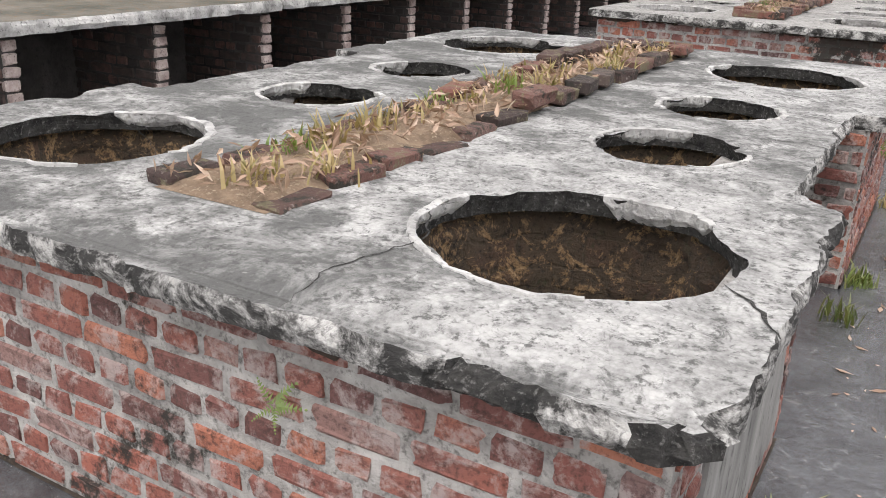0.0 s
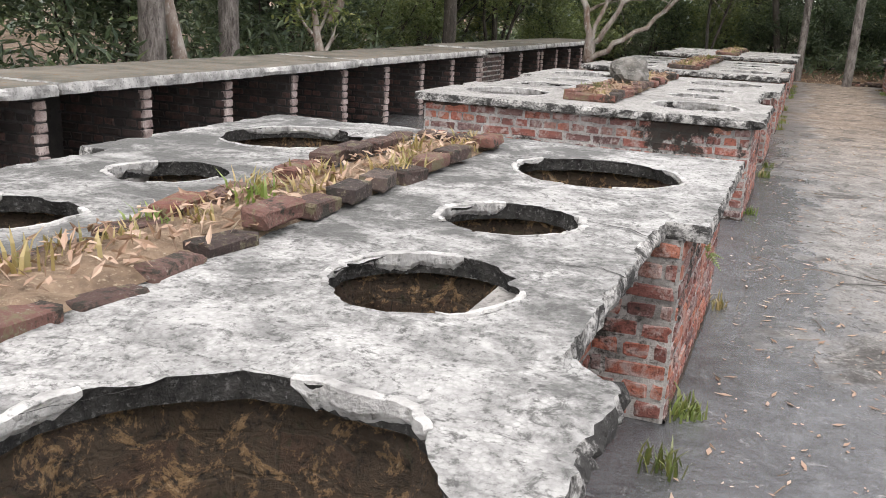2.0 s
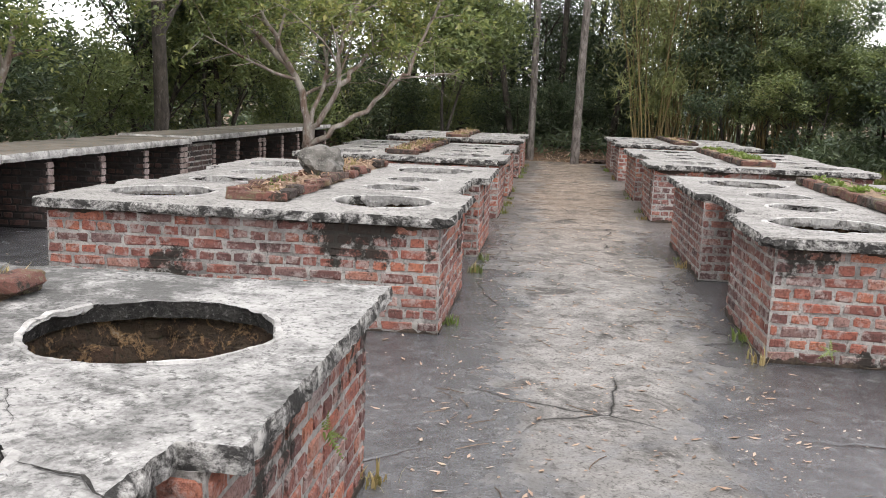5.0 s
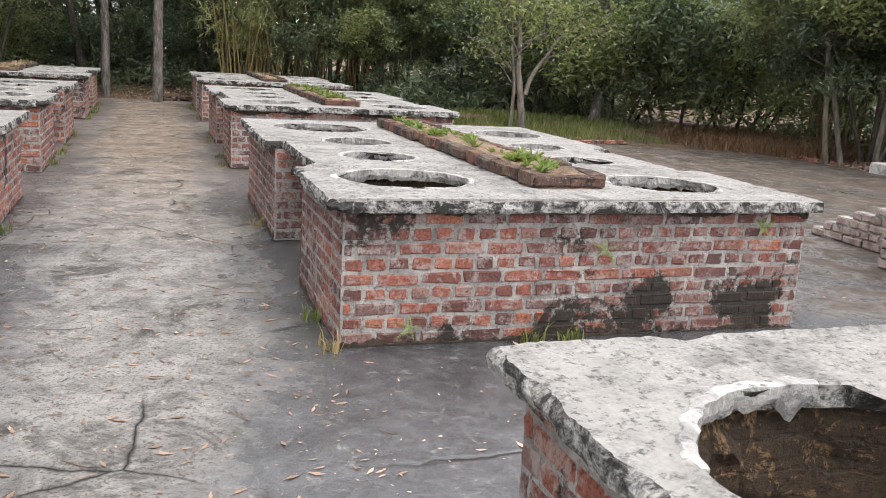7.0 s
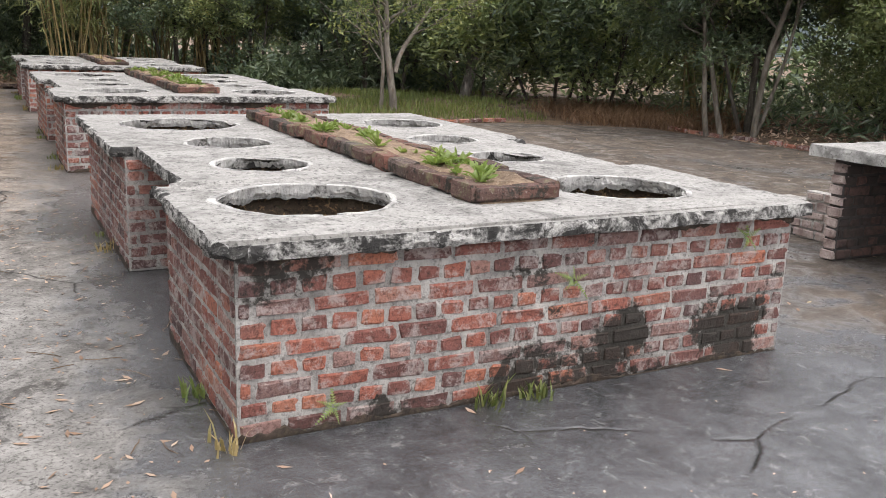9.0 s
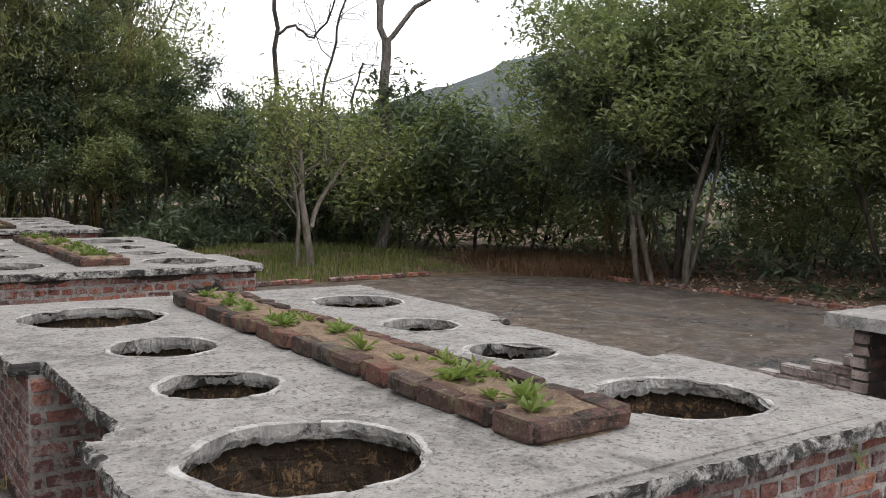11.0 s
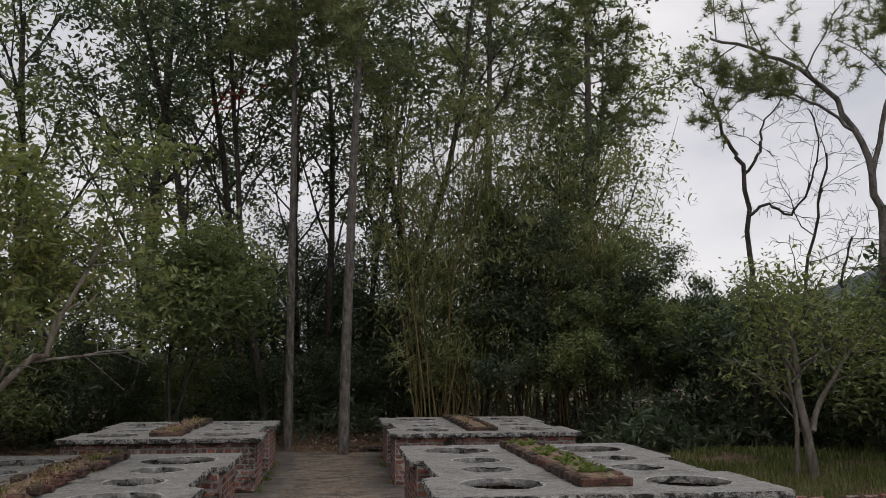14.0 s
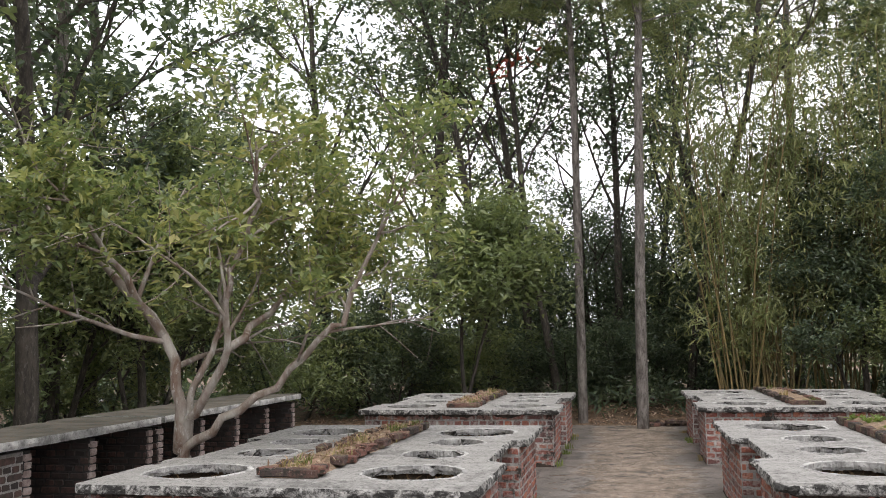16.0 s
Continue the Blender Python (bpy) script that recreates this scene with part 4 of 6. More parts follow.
def stove(number, row, y0, y1, notch, planter, old):
    rng = random.Random(100 + number)
    x0, x1 = LEFT if row == "left" else RIGHT
    look_of = "dark-stained cracked" if old else "pale weathered"
    block = thing("brick_stove", (x0 + x1) / 2, y0, 0, f"red brick stove, {look_of} concrete top with eight pot holes", "stove", "stove blocks in two rows")
    cx = (x0 + x1) / 2
    hw = (x1 - x0) / 2
    length = y1 - y0
    n0, n1 = notch[0] - y0, notch[1] - y0
    # everything below in the block's own coordinates
    o, deep = 0.085, 0.30
    w = hw - o
    body = [(-w, o), (w, o), (w, n0 + 0.03), (w - deep, n0 + 0.03), (w - deep, n1), (w, n1), (w, length - o), (-w, length - o),
            (-w, n1), (-w + deep, n1), (-w + deep, n0 + 0.03), (-w, n0 + 0.03)]
    wall = wall_ring("wall", body, 0.11, 0.0, TOP - THICK - 0.002, MORTAR, block, "pale mortar between red bricks")
    inner_side = 1 if row == "left" else -1
    near, rest = [], []
    for k in range(12):
        places = lay_bricks(body[k], body[(k + 1) % 12], 9, rng, 0.004, k % 2 == 1)
        mid = (Vector(body[k]) + Vector(body[(k + 1) % 12])) / 2
        if k == 0:
            near += places
        elif mid.x * inner_side > 0.3 and k != 6:
            near += places if len(near) + len(places) <= 300 else []
            rest += [] if places[0] in near else places
        else:
            rest += places
    brick_parts(near, wall, rng)
    brick_mass("brickwork", rest, wall, rng)
    # grey plaster patches on the side toward the path
    for k, (a, b2) in enumerate(((0.28, n0 - 0.12), (n1 + 0.1, length - 0.5))):
        s = inner_side
        pts = rough_loop([(a, 0.06), (b2, 0.1), (b2 - 0.1, 0.42), (a + 0.06, 0.66)] if k == 0 else [(a, 0.1), (a + 0.35, 0.05), (a + 0.3, 0.5), (a + 0.05, 0.6)], 0.05, 0.012, rng)
        verts = [(s * (w + d), p.x, p.y) for d in (-0.002, 0.013) for p in pts]
        m = len(pts)
        faces = [tuple(range(m, 2 * m))] + [(i, (i + 1) % m, m + (i + 1) % m, m + i) for i in range(m)]
        if number == 0 and k == 0:
            part("plaster_patch", mesh_from("plaster_patch", verts, faces, PLASTER), wall, "peeling grey plaster over brick")
    # the top slab
    q = 0.15
    out = [(-hw, 0), (hw, 0), (hw, n0), (hw - q, n0 + 0.03), (hw - q, n1), (hw, n1), (hw, length), (-hw, length), (-hw, n1), (-hw + q, n1), (-hw + q, n0 + 0.03), (-hw, n0)]
    c = 0.05
    out[0:2] = [(-hw + c, 0), (hw - c, 0), (hw, c)]
    out += [(-hw, c)]
    col = 0.60 if row == "left" else 0.66
    spots = []
    fracs = (0.72, 1.79, 2.66, length - 0.82)
    radii = (0.365, 0.265, 0.255, 0.385)
    for side in (-1, 1):
        for f, r in zip(fracs, radii):
            inward = (-0.06 if r < 0.3 else 0.0)
            spots.append((side * (hw - col + inward) + rng.uniform(-0.03, 0.03), f + rng.uniform(-0.05, 0.05), r * rng.uniform(0.95, 1.05)))
    if number == 0:
        spots = [(-1.92, 1.20, 0.36), (-1.83, 2.25, 0.25), (-1.85, 3.10, 0.235), (-1.97, 4.25, 0.385), (-0.25, 1.21, 0.385), (-0.34, 2.27, 0.27), (-0.37, 3.09, 0.25), (-0.32, 4.20, 0.385)]
    elif number == 4:
        spots[3] = (2.73 - cx, 4.05 - y0, 0.44)
    elif number == 5:
        spots = [(2.74, 7.76, 0.385), (2.83, 8.80, 0.26), (2.89, 9.74, 0.275), (2.81, 10.88, 0.42), (4.38, 7.65, 0.36), (4.40, 8.78, 0.235), (4.44, 9.70, 0.24), (4.60, 10.77, 0.33)]
    if number in (0, 5):
        spots = [(x - cx, y - y0, r) for x, y, r in spots]
    holes = [hole_loop(x, y, r, k + number * 9, 0.05 if old else 0.042) for k, (x, y, r) in enumerate(spots)]
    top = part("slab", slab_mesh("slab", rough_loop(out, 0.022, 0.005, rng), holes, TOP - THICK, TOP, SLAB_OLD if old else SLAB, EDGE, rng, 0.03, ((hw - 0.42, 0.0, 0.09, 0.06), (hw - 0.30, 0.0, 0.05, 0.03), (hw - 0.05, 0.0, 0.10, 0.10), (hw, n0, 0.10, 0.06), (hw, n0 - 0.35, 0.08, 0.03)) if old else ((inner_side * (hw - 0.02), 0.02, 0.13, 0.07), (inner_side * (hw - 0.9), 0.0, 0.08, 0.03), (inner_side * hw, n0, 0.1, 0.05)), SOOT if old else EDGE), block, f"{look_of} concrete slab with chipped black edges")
    for k, (x, y, r) in enumerate(spots):
        pit = part("pit", pit_mesh(r, TOP - THICK - 0.004, 0.47 if r > 0.3 else 0.4, rng), block, "sooty brown brick pit under the pot hole")
        pit.location = (x, y, 0)
        a = rng.uniform(0, 6.28)
        gap = rng.uniform(0.25, 1.3)
        arcs = [(a, a + rng.uniform(2.2, 3.4))]
        arcs.append((arcs[0][1] + gap * 0.3, a + 6.28 - gap * 0.4))
        if old:
            arcs = [(a, a + rng.uniform(1.2, 2.2)), (a + 2.6, a + rng.uniform(3.6, 5.2))]
        if number == 4:
            arcs = [(radians(75), radians(170))] if k == 3 else [(a, a + 0.9)]
        if old and k == 4:
            arcs = [(radians(48), radians(100)), (radians(160), radians(295))]
        for a0, a1 in arcs:
            part("rim", rim_arc_mesh(x, y, r, a0, a1, TOP, rng, k + number * 9, 0.05 if old else 0.042, rng.uniform(0.014, 0.026) if old else rng.uniform(0.018, 0.032), rng.uniform(0.035, 0.055) if old else 0.06), top, "cracked white lime rim")
    # dark strips along the foot and head of the seen faces
    front = ((-w, o), (w, o))
    part("mould_crust", strip_mesh(*front, (0, -1), 0.0, 0.05, rng), wall, "dark uneven strip along the wall's foot")
    part("mould_crust", strip_mesh(*front, (0, -1), TOP - THICK - 0.004, -0.045, rng), wall, "dark uneven strip under the slab")
    s = inner_side
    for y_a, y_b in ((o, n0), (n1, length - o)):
        part("mould_crust", strip_mesh((s * w, y_a), (s * w, y_b), (s, 0), 0.0, 0.045, rng), wall, "dark uneven strip along the wall's foot")
    if old:
        for line, wide in ((((0.62, 0.93), (0.50, 0.72), (0.62, 0.50), (0.55, 0.22), (0.60, 0.0)), 0.0030), (((1.27, 0.63), (1.36, 0.55), (1.43, 0.42)), 0.0050),
                           (((0.98, 2.10), (1.2, 2.16), (1.40, 2.02)), 0.0025), (((0.80, 1.98), (0.45, 1.55), (0.36, 1.2)), 0.0015), (((-0.25, 0.55), (-0.8, 0.9), (-1.3, 0.45)), 0.0015),
                           (((1.02, 2.72), (1.18, 2.68), (1.30, 2.58)), 0.0045), (((0.4, 3.3), (0.75, 3.1), (0.9, 2.9)), 0.0015)):
            part("crack", crack_mesh(line, wide, TOP + 0.0015, rng), top, "open black crack in the slab")
    return block, spots


stoves = [stove(k, *row) for k, row in enumerate(STOVES)]


def brick_planter(number, row, y0, y1, kind):
    """The long brick-edged bed along the middle of a stove's top."""
    rng = random.Random(300 + number)
    nrng = np.random.default_rng(300 + number)
    x0, x1 = LEFT if row == "left" else RIGHT
    cx, a, b2 = (x0 + x1) / 2, y0 + 0.43, y1 - 0.42
    words = {"low": "sunken, broken brick bed full of dry grass and leaves", "rubble": "broken brick bed with rubble and dry weeds",
             "weedy": "ruined brick bed overgrown with weeds", "green": "brick-edged bed of sandy soil with green seedlings", "bare": "brick-edged bed of bare reddish soil"}
    bed = thing("brick_planter", cx, a, TOP, words[kind], "planter", "planters on the stove tops")
    half, long = 0.235, b2 - a
    rows = 1
    h = 0.075 if kind == "green" else 0.058
    n = int(long / 0.235)
    for side in (-1, 1):
        for layer in range(rows):
            for k in range(n):
                s = (k + 0.5 + 0.5 * (layer % 2)) / n
                if s > 1:
                    continue
                if kind == "low" and s > 0.40 and rng.random() < 0.15:
                    continue
                if kind in ("rubble", "weedy") and rng.random() < 0.3:
                    continue
                ob = new("brick", rng.choice(STRETCHERS_FULL))
                ob.parent = bed
                tip = rng.uniform(-0.06, 0.06) if kind == "green" else rng.uniform(-0.25, 0.25)
                ob.location = (side * (half - 0.05) + rng.uniform(-0.014, 0.014), s * long + rng.uniform(-0.008, 0.008), h / 2 + layer * h + (rng.uniform(-0.008, 0.010) if kind == "green" else rng.uniform(-0.005, 0.03)) - (0.052 if kind == "low" and s < 0.42 else 0))
                ob.rotation_euler = (rng.uniform(-0.04, 0.04), rng.uniform(-0.05, 0.05), math.pi / 2 + tip)
                ob.scale = (rng.uniform(0.86, 0.97), rng.uniform(0.9, 1.06), rng.uniform(1.12, 1.3) if kind == "green" else rng.uniform(0.85, 1.1))
    for end in (0, 1):
        for k in range(2):
            if kind == "low" and end == 0:
                continue
            for layer in range(rows):
                ob = new("brick", rng.choice(STRETCHERS_FULL))
                ob.parent = bed
                ob.location = ((k - 0.5) * 0.21, end * long + (0.05 - 0.1 * end), h / 2 + layer * h)
                ob.rotation_euler = (0, 0, rng.uniform(-0.08, 0.08))
    height = {"green": 0.076, "low": 0.022, "rubble": 0.04, "weedy": 0.05, "bare": 0.05}[kind]
    nx, ny = 6, 44
    verts = [((i / nx - 0.5) * 2 * (half - 0.04), j / ny * long, (height + 0.03 * noise.noise(Vector((i * 0.9, j * 0.6, number)))) if 0 < i < nx and 0 < j < ny else -0.003) for j in range(ny + 1) for i in range(nx + 1)]
    faces = [(j * (nx + 1) + i, j * (nx + 1) + i + 1, (j + 1) * (nx + 1) + i + 1, (j + 1) * (nx + 1) + i) for j in range(ny) for i in range(nx)]
    part("soil", mesh_from("soil", verts, faces, SOIL, smooth=True), bed, "dry sandy soil")
    # what grows and lies on it
    z = TOP + height
    if kind == "green":
        for k in range(30):
            herb = np.random.default_rng(900 + number * 40 + k)
            wide = rng.uniform(0.02, 0.042)
            spread = herb.normal(size=(rng.randint(14, 34), 3)) * (wide, wide, wide * 0.45) + (0, 0, wide * 0.75)
            v, t = leaves(spread, herb, wide * 1.1, wide * 0.55, droop=-0.15, out_dir=spread / wide * 0.6)
            # all leaves spring from one root
            t[t % 4 == 0] = 0
            v[0] = 0
            f = tri_mesh("seedling", v, t, LEAF_FERN)
            plant = tagged(new("seedling", f), "small bright green seedling growing in planter soil", "plant", "seedlings in planters")
            plant.location = (cx + rng.uniform(-0.13, 0.13), a + rng.uniform(0.1, long - 0.1), z - 0.005)
    else:
        count = {"low": 20, "rubble": 7, "weedy": 12, "bare": 3}[kind]
        for k in range(count):
            grass_tuft(cx + rng.uniform(-0.16, 0.16), a + long * (k + rng.random()) / count, z - 0.02, 40, rng.uniform(0.05, 0.11), 0.045, 4000 + number * 30 + k,
                       GRASS_DRY if rng.random() < 0.5 else (LEAF_FERN if kind == "low" else GRASS), "tuft of dry yellow-green grass in the brick bed")
    if kind in ("low", "rubble", "weedy"):
        n = 750 if kind == "low" else 380
        xy = np.stack([nrng.uniform(-0.2, 0.2, n), nrng.uniform(0, long, n), np.full(n, height + 0.025) + nrng.uniform(-0.01, 0.015, n)], 1)
        v, t = leaves(xy, nrng, 0.06, 0.017, droop=0.0)
        part("leaf_litter", tri_mesh("leaf_litter", v, t, LEAF_DEAD), bed, "fallen dry leaves")["kind"] = "stuff"
    return bed


def full_brick(rng):
    bm = bmesh.new()
    bmesh.ops.create_cube(bm, size=1)
    bmesh.ops.scale(bm, vec=(0.225, 0.105, 0.06), verts=bm.verts)
    bmesh.ops.bevel(bm, geom=bm.edges[:], offset=0.008, segments=1, affect="EDGES")
    for v in bm.verts:
        v.co += Vector((rng.uniform(-1, 1), rng.uniform(-1, 1), rng.uniform(-1, 1))) * 0.006
    me = bpy.data.meshes.new("brick_whole")
    bm.to_mesh(me)
    bm.free()
    me.materials.append(BRICK_MOSSY)
    return me


STRETCHERS_FULL = [full_brick(brick_rng) for _ in range(8)]
for k, (row, y0, y1, notch, kind, old) in enumerate(STOVES):
    brick_planter(k, row, y0, y1, kind)


# ---------------------------------------------------------------- the rows of stalls
def stall_row(front, back, dividers, closed, slabs, label, top=STALL_TOP):
    """Low brick stalls under concrete slabs; front and back are x, dividers are y."""
    rng = random.Random(int(front * 10) + len(dividers))
    sgn = 1 if front > back else -1
    unit = thing("stall_row", front, dividers[0], 0, label, "stall", "rows of low stalls")
    y_of = lambda y: y - dividers[0]
    total = y_of(dividers[-1])
    depth = abs(back - front)
    mid = -sgn * depth / 2
    roof = 0.75
    bw = part("back_wall", box_mesh("back_wall", (0.12, total + 0.12, roof), STALL_IN, 0.004), unit, "grimy rear wall, darkened for the shade under the slab")
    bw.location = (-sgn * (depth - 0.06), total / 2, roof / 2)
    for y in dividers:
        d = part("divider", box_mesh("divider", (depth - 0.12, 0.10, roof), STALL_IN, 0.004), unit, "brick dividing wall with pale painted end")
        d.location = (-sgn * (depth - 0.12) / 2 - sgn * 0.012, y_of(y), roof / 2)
        places = []
        for s in (-1, 1):
            p0, p1 = ((-(depth - 0.12) / 2, -0.056), ((depth - 0.12) / 2, -0.056)) if s < 0 else (((depth - 0.12) / 2, 0.056), (-(depth - 0.12) / 2, 0.056))
            places += lay_bricks(p0, p1, 9, rng, -roof / 2 + 0.01, False)
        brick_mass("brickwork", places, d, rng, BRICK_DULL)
        for row in range(9):
            ob = new("brick", rng.choice(PALE_HEADERS))
            ob.parent = d
            ob.location = (sgn * ((depth - 0.12) / 2 + 0.006 + rng.uniform(0, 0.01)), rng.uniform(-0.006, 0.006), -roof / 2 + (row + 0.5) * 0.081)
            ob.rotation_euler = (0, 0, sgn * math.pi / 2 + rng.uniform(-0.06, 0.06))
            ob.scale = (rng.uniform(0.95, 1.12), 1, rng.uniform(0.98, 1.14))
    for a, b2 in closed:
        f = part("front_wall", box_mesh("front_wall", (0.10, b2 - a, roof), MORTAR, 0.004), unit, "brick infill closing one bay")
        f.location = (-sgn * 0.07, y_of((a + b2) / 2), roof / 2)
        hl = (b2 - a) / 2 - 0.05
        p0, p1 = ((0.052, -hl), (0.052, hl)) if sgn > 0 else ((-0.052, hl), (-0.052, -hl))
        brick_mass("brickwork", lay_bricks(p0, p1, 9, rng, -roof / 2 + 0.01), f, rng, BRICK_DULL)
    for a, b2, lift in slabs:
        lo, hi = sorted((sgn * 0.11, -sgn * (depth + 0.05)))
        loop = rough_loop([(lo, y_of(a)), (hi, y_of(a)), (hi, y_of(b2)), (lo, y_of(b2))], 0.07, 0.007, rng)
        s = part("roof_slab", slab_mesh("roof_slab", loop, [], roof + lift, roof + 0.085 + lift, top, STALL_SLAB, rng, 0.035), unit, "weathered concrete slab with mossy top and pale flaking edge")
    return unit


LEFT_LINES = [-1.9, -0.8, 0.35, 1.48, 2.62, 3.80, 4.92, 6.02, 7.14, 8.29, 9.40, 10.52, 11.64, 12.78, 13.93]
stall_row(-4.45, -5.45, LEFT_LINES, [], [(-2.05, 1.30, 0.0), (1.31, 5.0, 0.004), (5.02, 9.5, 0.012), (9.52, 14.0, 0.02)], "long row of low brick stalls under mossy concrete slabs")
stall_row(-4.45, -5.45, [14.05, 15.14, 16.20, 17.36], [(14.05, 15.14)], [(14.03, 17.42, 0.045)], "short row of low stalls with one bricked-up bay")
stall_row(-4.45, -5.45, [17.6, 18.7, 19.8, 20.9, 22.0], [], [(17.5, 22.1, 0.05)], "row of low stalls under a concrete slab at the wood's edge")
stall_row(6.98, 7.98, [-1.5, 0.1, 1.7, 3.3, 4.9, 6.5, 8.36], [], [(-1.6, 3.3, 0.0), (3.32, 8.56, 0.01)], "row of deep brick stalls under a white-edged concrete slab", SLAB)

ruin = thing("broken_wall", 7.45, 8.5, 0, "broken low brick wall stepping down to the pavement", "wall", kind="structure")
ruin_rng = random.Random(8)
ruin_places = []
for row_n, reach in enumerate((1.25, 1.1, 0.95, 0.75, 0.5, 0.25)):
    ruin_places += [p for p in lay_bricks((0.0, reach), (0.0, 0.0), 1, ruin_rng, row_n * COURSE, row_n % 2 == 1)]
    core = part("wall", box_mesh("wall", (0.1, reach, COURSE - 0.004), MORTAR), ruin)
    core.location = (0.055, reach / 2, (row_n + 0.5) * COURSE)
brick_parts(ruin_places, ruin, ruin_rng, True)


def hanging_bag(x, y, z, size, mat, label):
    bm = bmesh.new()
    bmesh.ops.create_icosphere(bm, subdivisions=3, radius=1)
    for v in bm.verts:
        f = (v.co.z + 1) / 2
        pinch = 1.0 if f < 0.35 else max(0.10, 1.0 - (f - 0.35) * 1.5)
        v.co.x *= size * pinch * (1 + 0.25 * noise.noise(v.co * 2.2))
        v.co.y *= size * 0.8 * pinch * (1 + 0.25 * noise.noise(v.co * 2.7))
        v.co.z = (v.co.z - 1) * size * 0.85
    me = bpy.data.meshes.new("hanging_bag")
    bm.to_mesh(me)
    bm.free()
    me.materials.append(mat)
    ob = new("plastic_bag", me)
    ob.location = (x, y, z)
    return tagged(ob, label, "bag", "bags hung in a stall")


hanging_bag(7.35, 7.62, 0.752, 0.13, BAG_WHITE, "white plastic bag hanging under the stall slab")
hanging_bag(7.50, 7.95, 0.752, 0.10, BAG_WHITE, "small grey-white plastic bag hanging under the slab")
hanging_bag(7.45, 7.80, 0.752, 0.11, BAG_ORANGE, "orange plastic bag hanging between white ones")


# ---------------------------------------------------------------- trees
BROAD = dict(twig_level=1, depth=3, count=(9, 6, 4), low=0.35, spread=0.85, ratio=(0.42, 0.5, 0.5), wander=0.14, lift=0.03, thin=0.5, leaf_from=1.2)
DENSE = dict(twig_level=2, depth=3, count=(11, 6, 4), low=0.12, spread=1.0, ratio=(0.5, 0.5, 0.5), wander=0.16, lift=0.04, thin=0.5, leaf_from=0.15)
AIRY = dict(twig_level=1, depth=3, count=(10, 5, 4), low=0.4, spread=0.7, ratio=(0.4, 0.5, 0.5), wander=0.13, lift=0.05, thin=0.45, leaf_from=2.5)
OPEN_TREE = dict(depth=2, count=(7, 5), low=0.45, spread=0.65, ratio=(0.42, 0.5), wander=0.13, lift=0.04, thin=0.5, leaf_from=1.7, trunk_wander=0.10, trunk_lift=0.05)
PINE = dict(depth=2, count=(26, 9), low=0.60, spread=1.15, ratio=(0.20, 0.42), wander=0.12, lift=0.05, thin=0.28, leaf_from=2.0, cone=0.6, trunk_wander=0.007, trunk_lift=0.0)
BARE = dict(depth=3, count=(7, 5, 4), low=0.45, spread=0.85, ratio=(0.3, 0.5, 0.5), wander=0.24, lift=0.0, thin=0.4, leaf_from=50.0, trunk_wander=0.12, trunk_lift=0.03)
FLAT_PINE = dict(depth=3, count=(9, 6, 3), low=0.35, spread=0.95, ratio=(0.62, 0.42, 0.4), wander=0.17, lift=0.07, thin=0.42, leaf_from=2.0, trunk_wander=0.06)
UP = (0, 0, 1)

# the spreading tree beside the third stove
make_tree(-3.06, 15.5, [((0, 0, -0.05), [(0.0, 0, 0.5), (0.0, 0, 0.95), (-0.2, 0.05, 1.8), (-0.9, 0.2, 2.5), (-1.6, 0.3, 3.0), (-1.9, 0.4, 3.5)], 0, 0.085),
                        ((0.03, 0, 0.75), [(0.12, 0.1, 1.3), (0.25, 0.4, 1.95), (0.1, 0.7, 2.7), (0.2, 0.9, 3.4)], 0, 0.045),
                        ((0.02, 0, 0.7), [(0.2, -0.05, 1.1), (0.55, -0.1, 1.7), (0.6, -0.2, 2.3), (0.95, -0.4, 3.0), (1.0, -0.5, 3.6)], 0, 0.055),
                        ((0.05, 0, 0.65), [(0.45, 0, 1.0), (1.1, 0.1, 1.45), (1.6, 0.2, 2.0), (1.9, 0.3, 2.7), (2.2, 0.4, 3.3)], 0, 0.052),
                        ((-0.2, 0.05, 1.8), [(-0.5, -0.5, 2.6), (-0.9, -0.9, 3.3)], 0, 0.05), ((0.55, -0.1, 1.7), [(0.9, 0.5, 2.2), (1.4, 0.9, 3.1)], 0, 0.045)],
          dict(OPEN_TREE, count=(9, 7), low=0.42, spread=0.95, leaf_from=1.95, ratio=(0.40, 0.5), lift=0.02, end=0.22), 21, BARK_PALE, LEAF_YELLOW, "spreading pale-barked tree with yellow-green leaf clusters", (0.11, 0.05), 11, 0.075)
# the small forked tree on the grass
make_tree(8.45, 19.4, [((0, 0, 0), (0.06, 0, 1), 2.9, 0.085), ((-0.24, 0.05, 0), (-0.02, 0, 1), 2.5, 0.045), ((0.02, 0, 0.8), (0.4, 0.1, 0.9), 2.2, 0.05)],
          dict(OPEN_TREE, leaf_from=1.1, low=0.35, spread=0.8, ratio=(0.5, 0.55)), 22, BARK_GREY, LEAF_YELLOW, "small forked tree with sparse yellow-green leaves on grass", (0.11, 0.045), 9, 0.24)
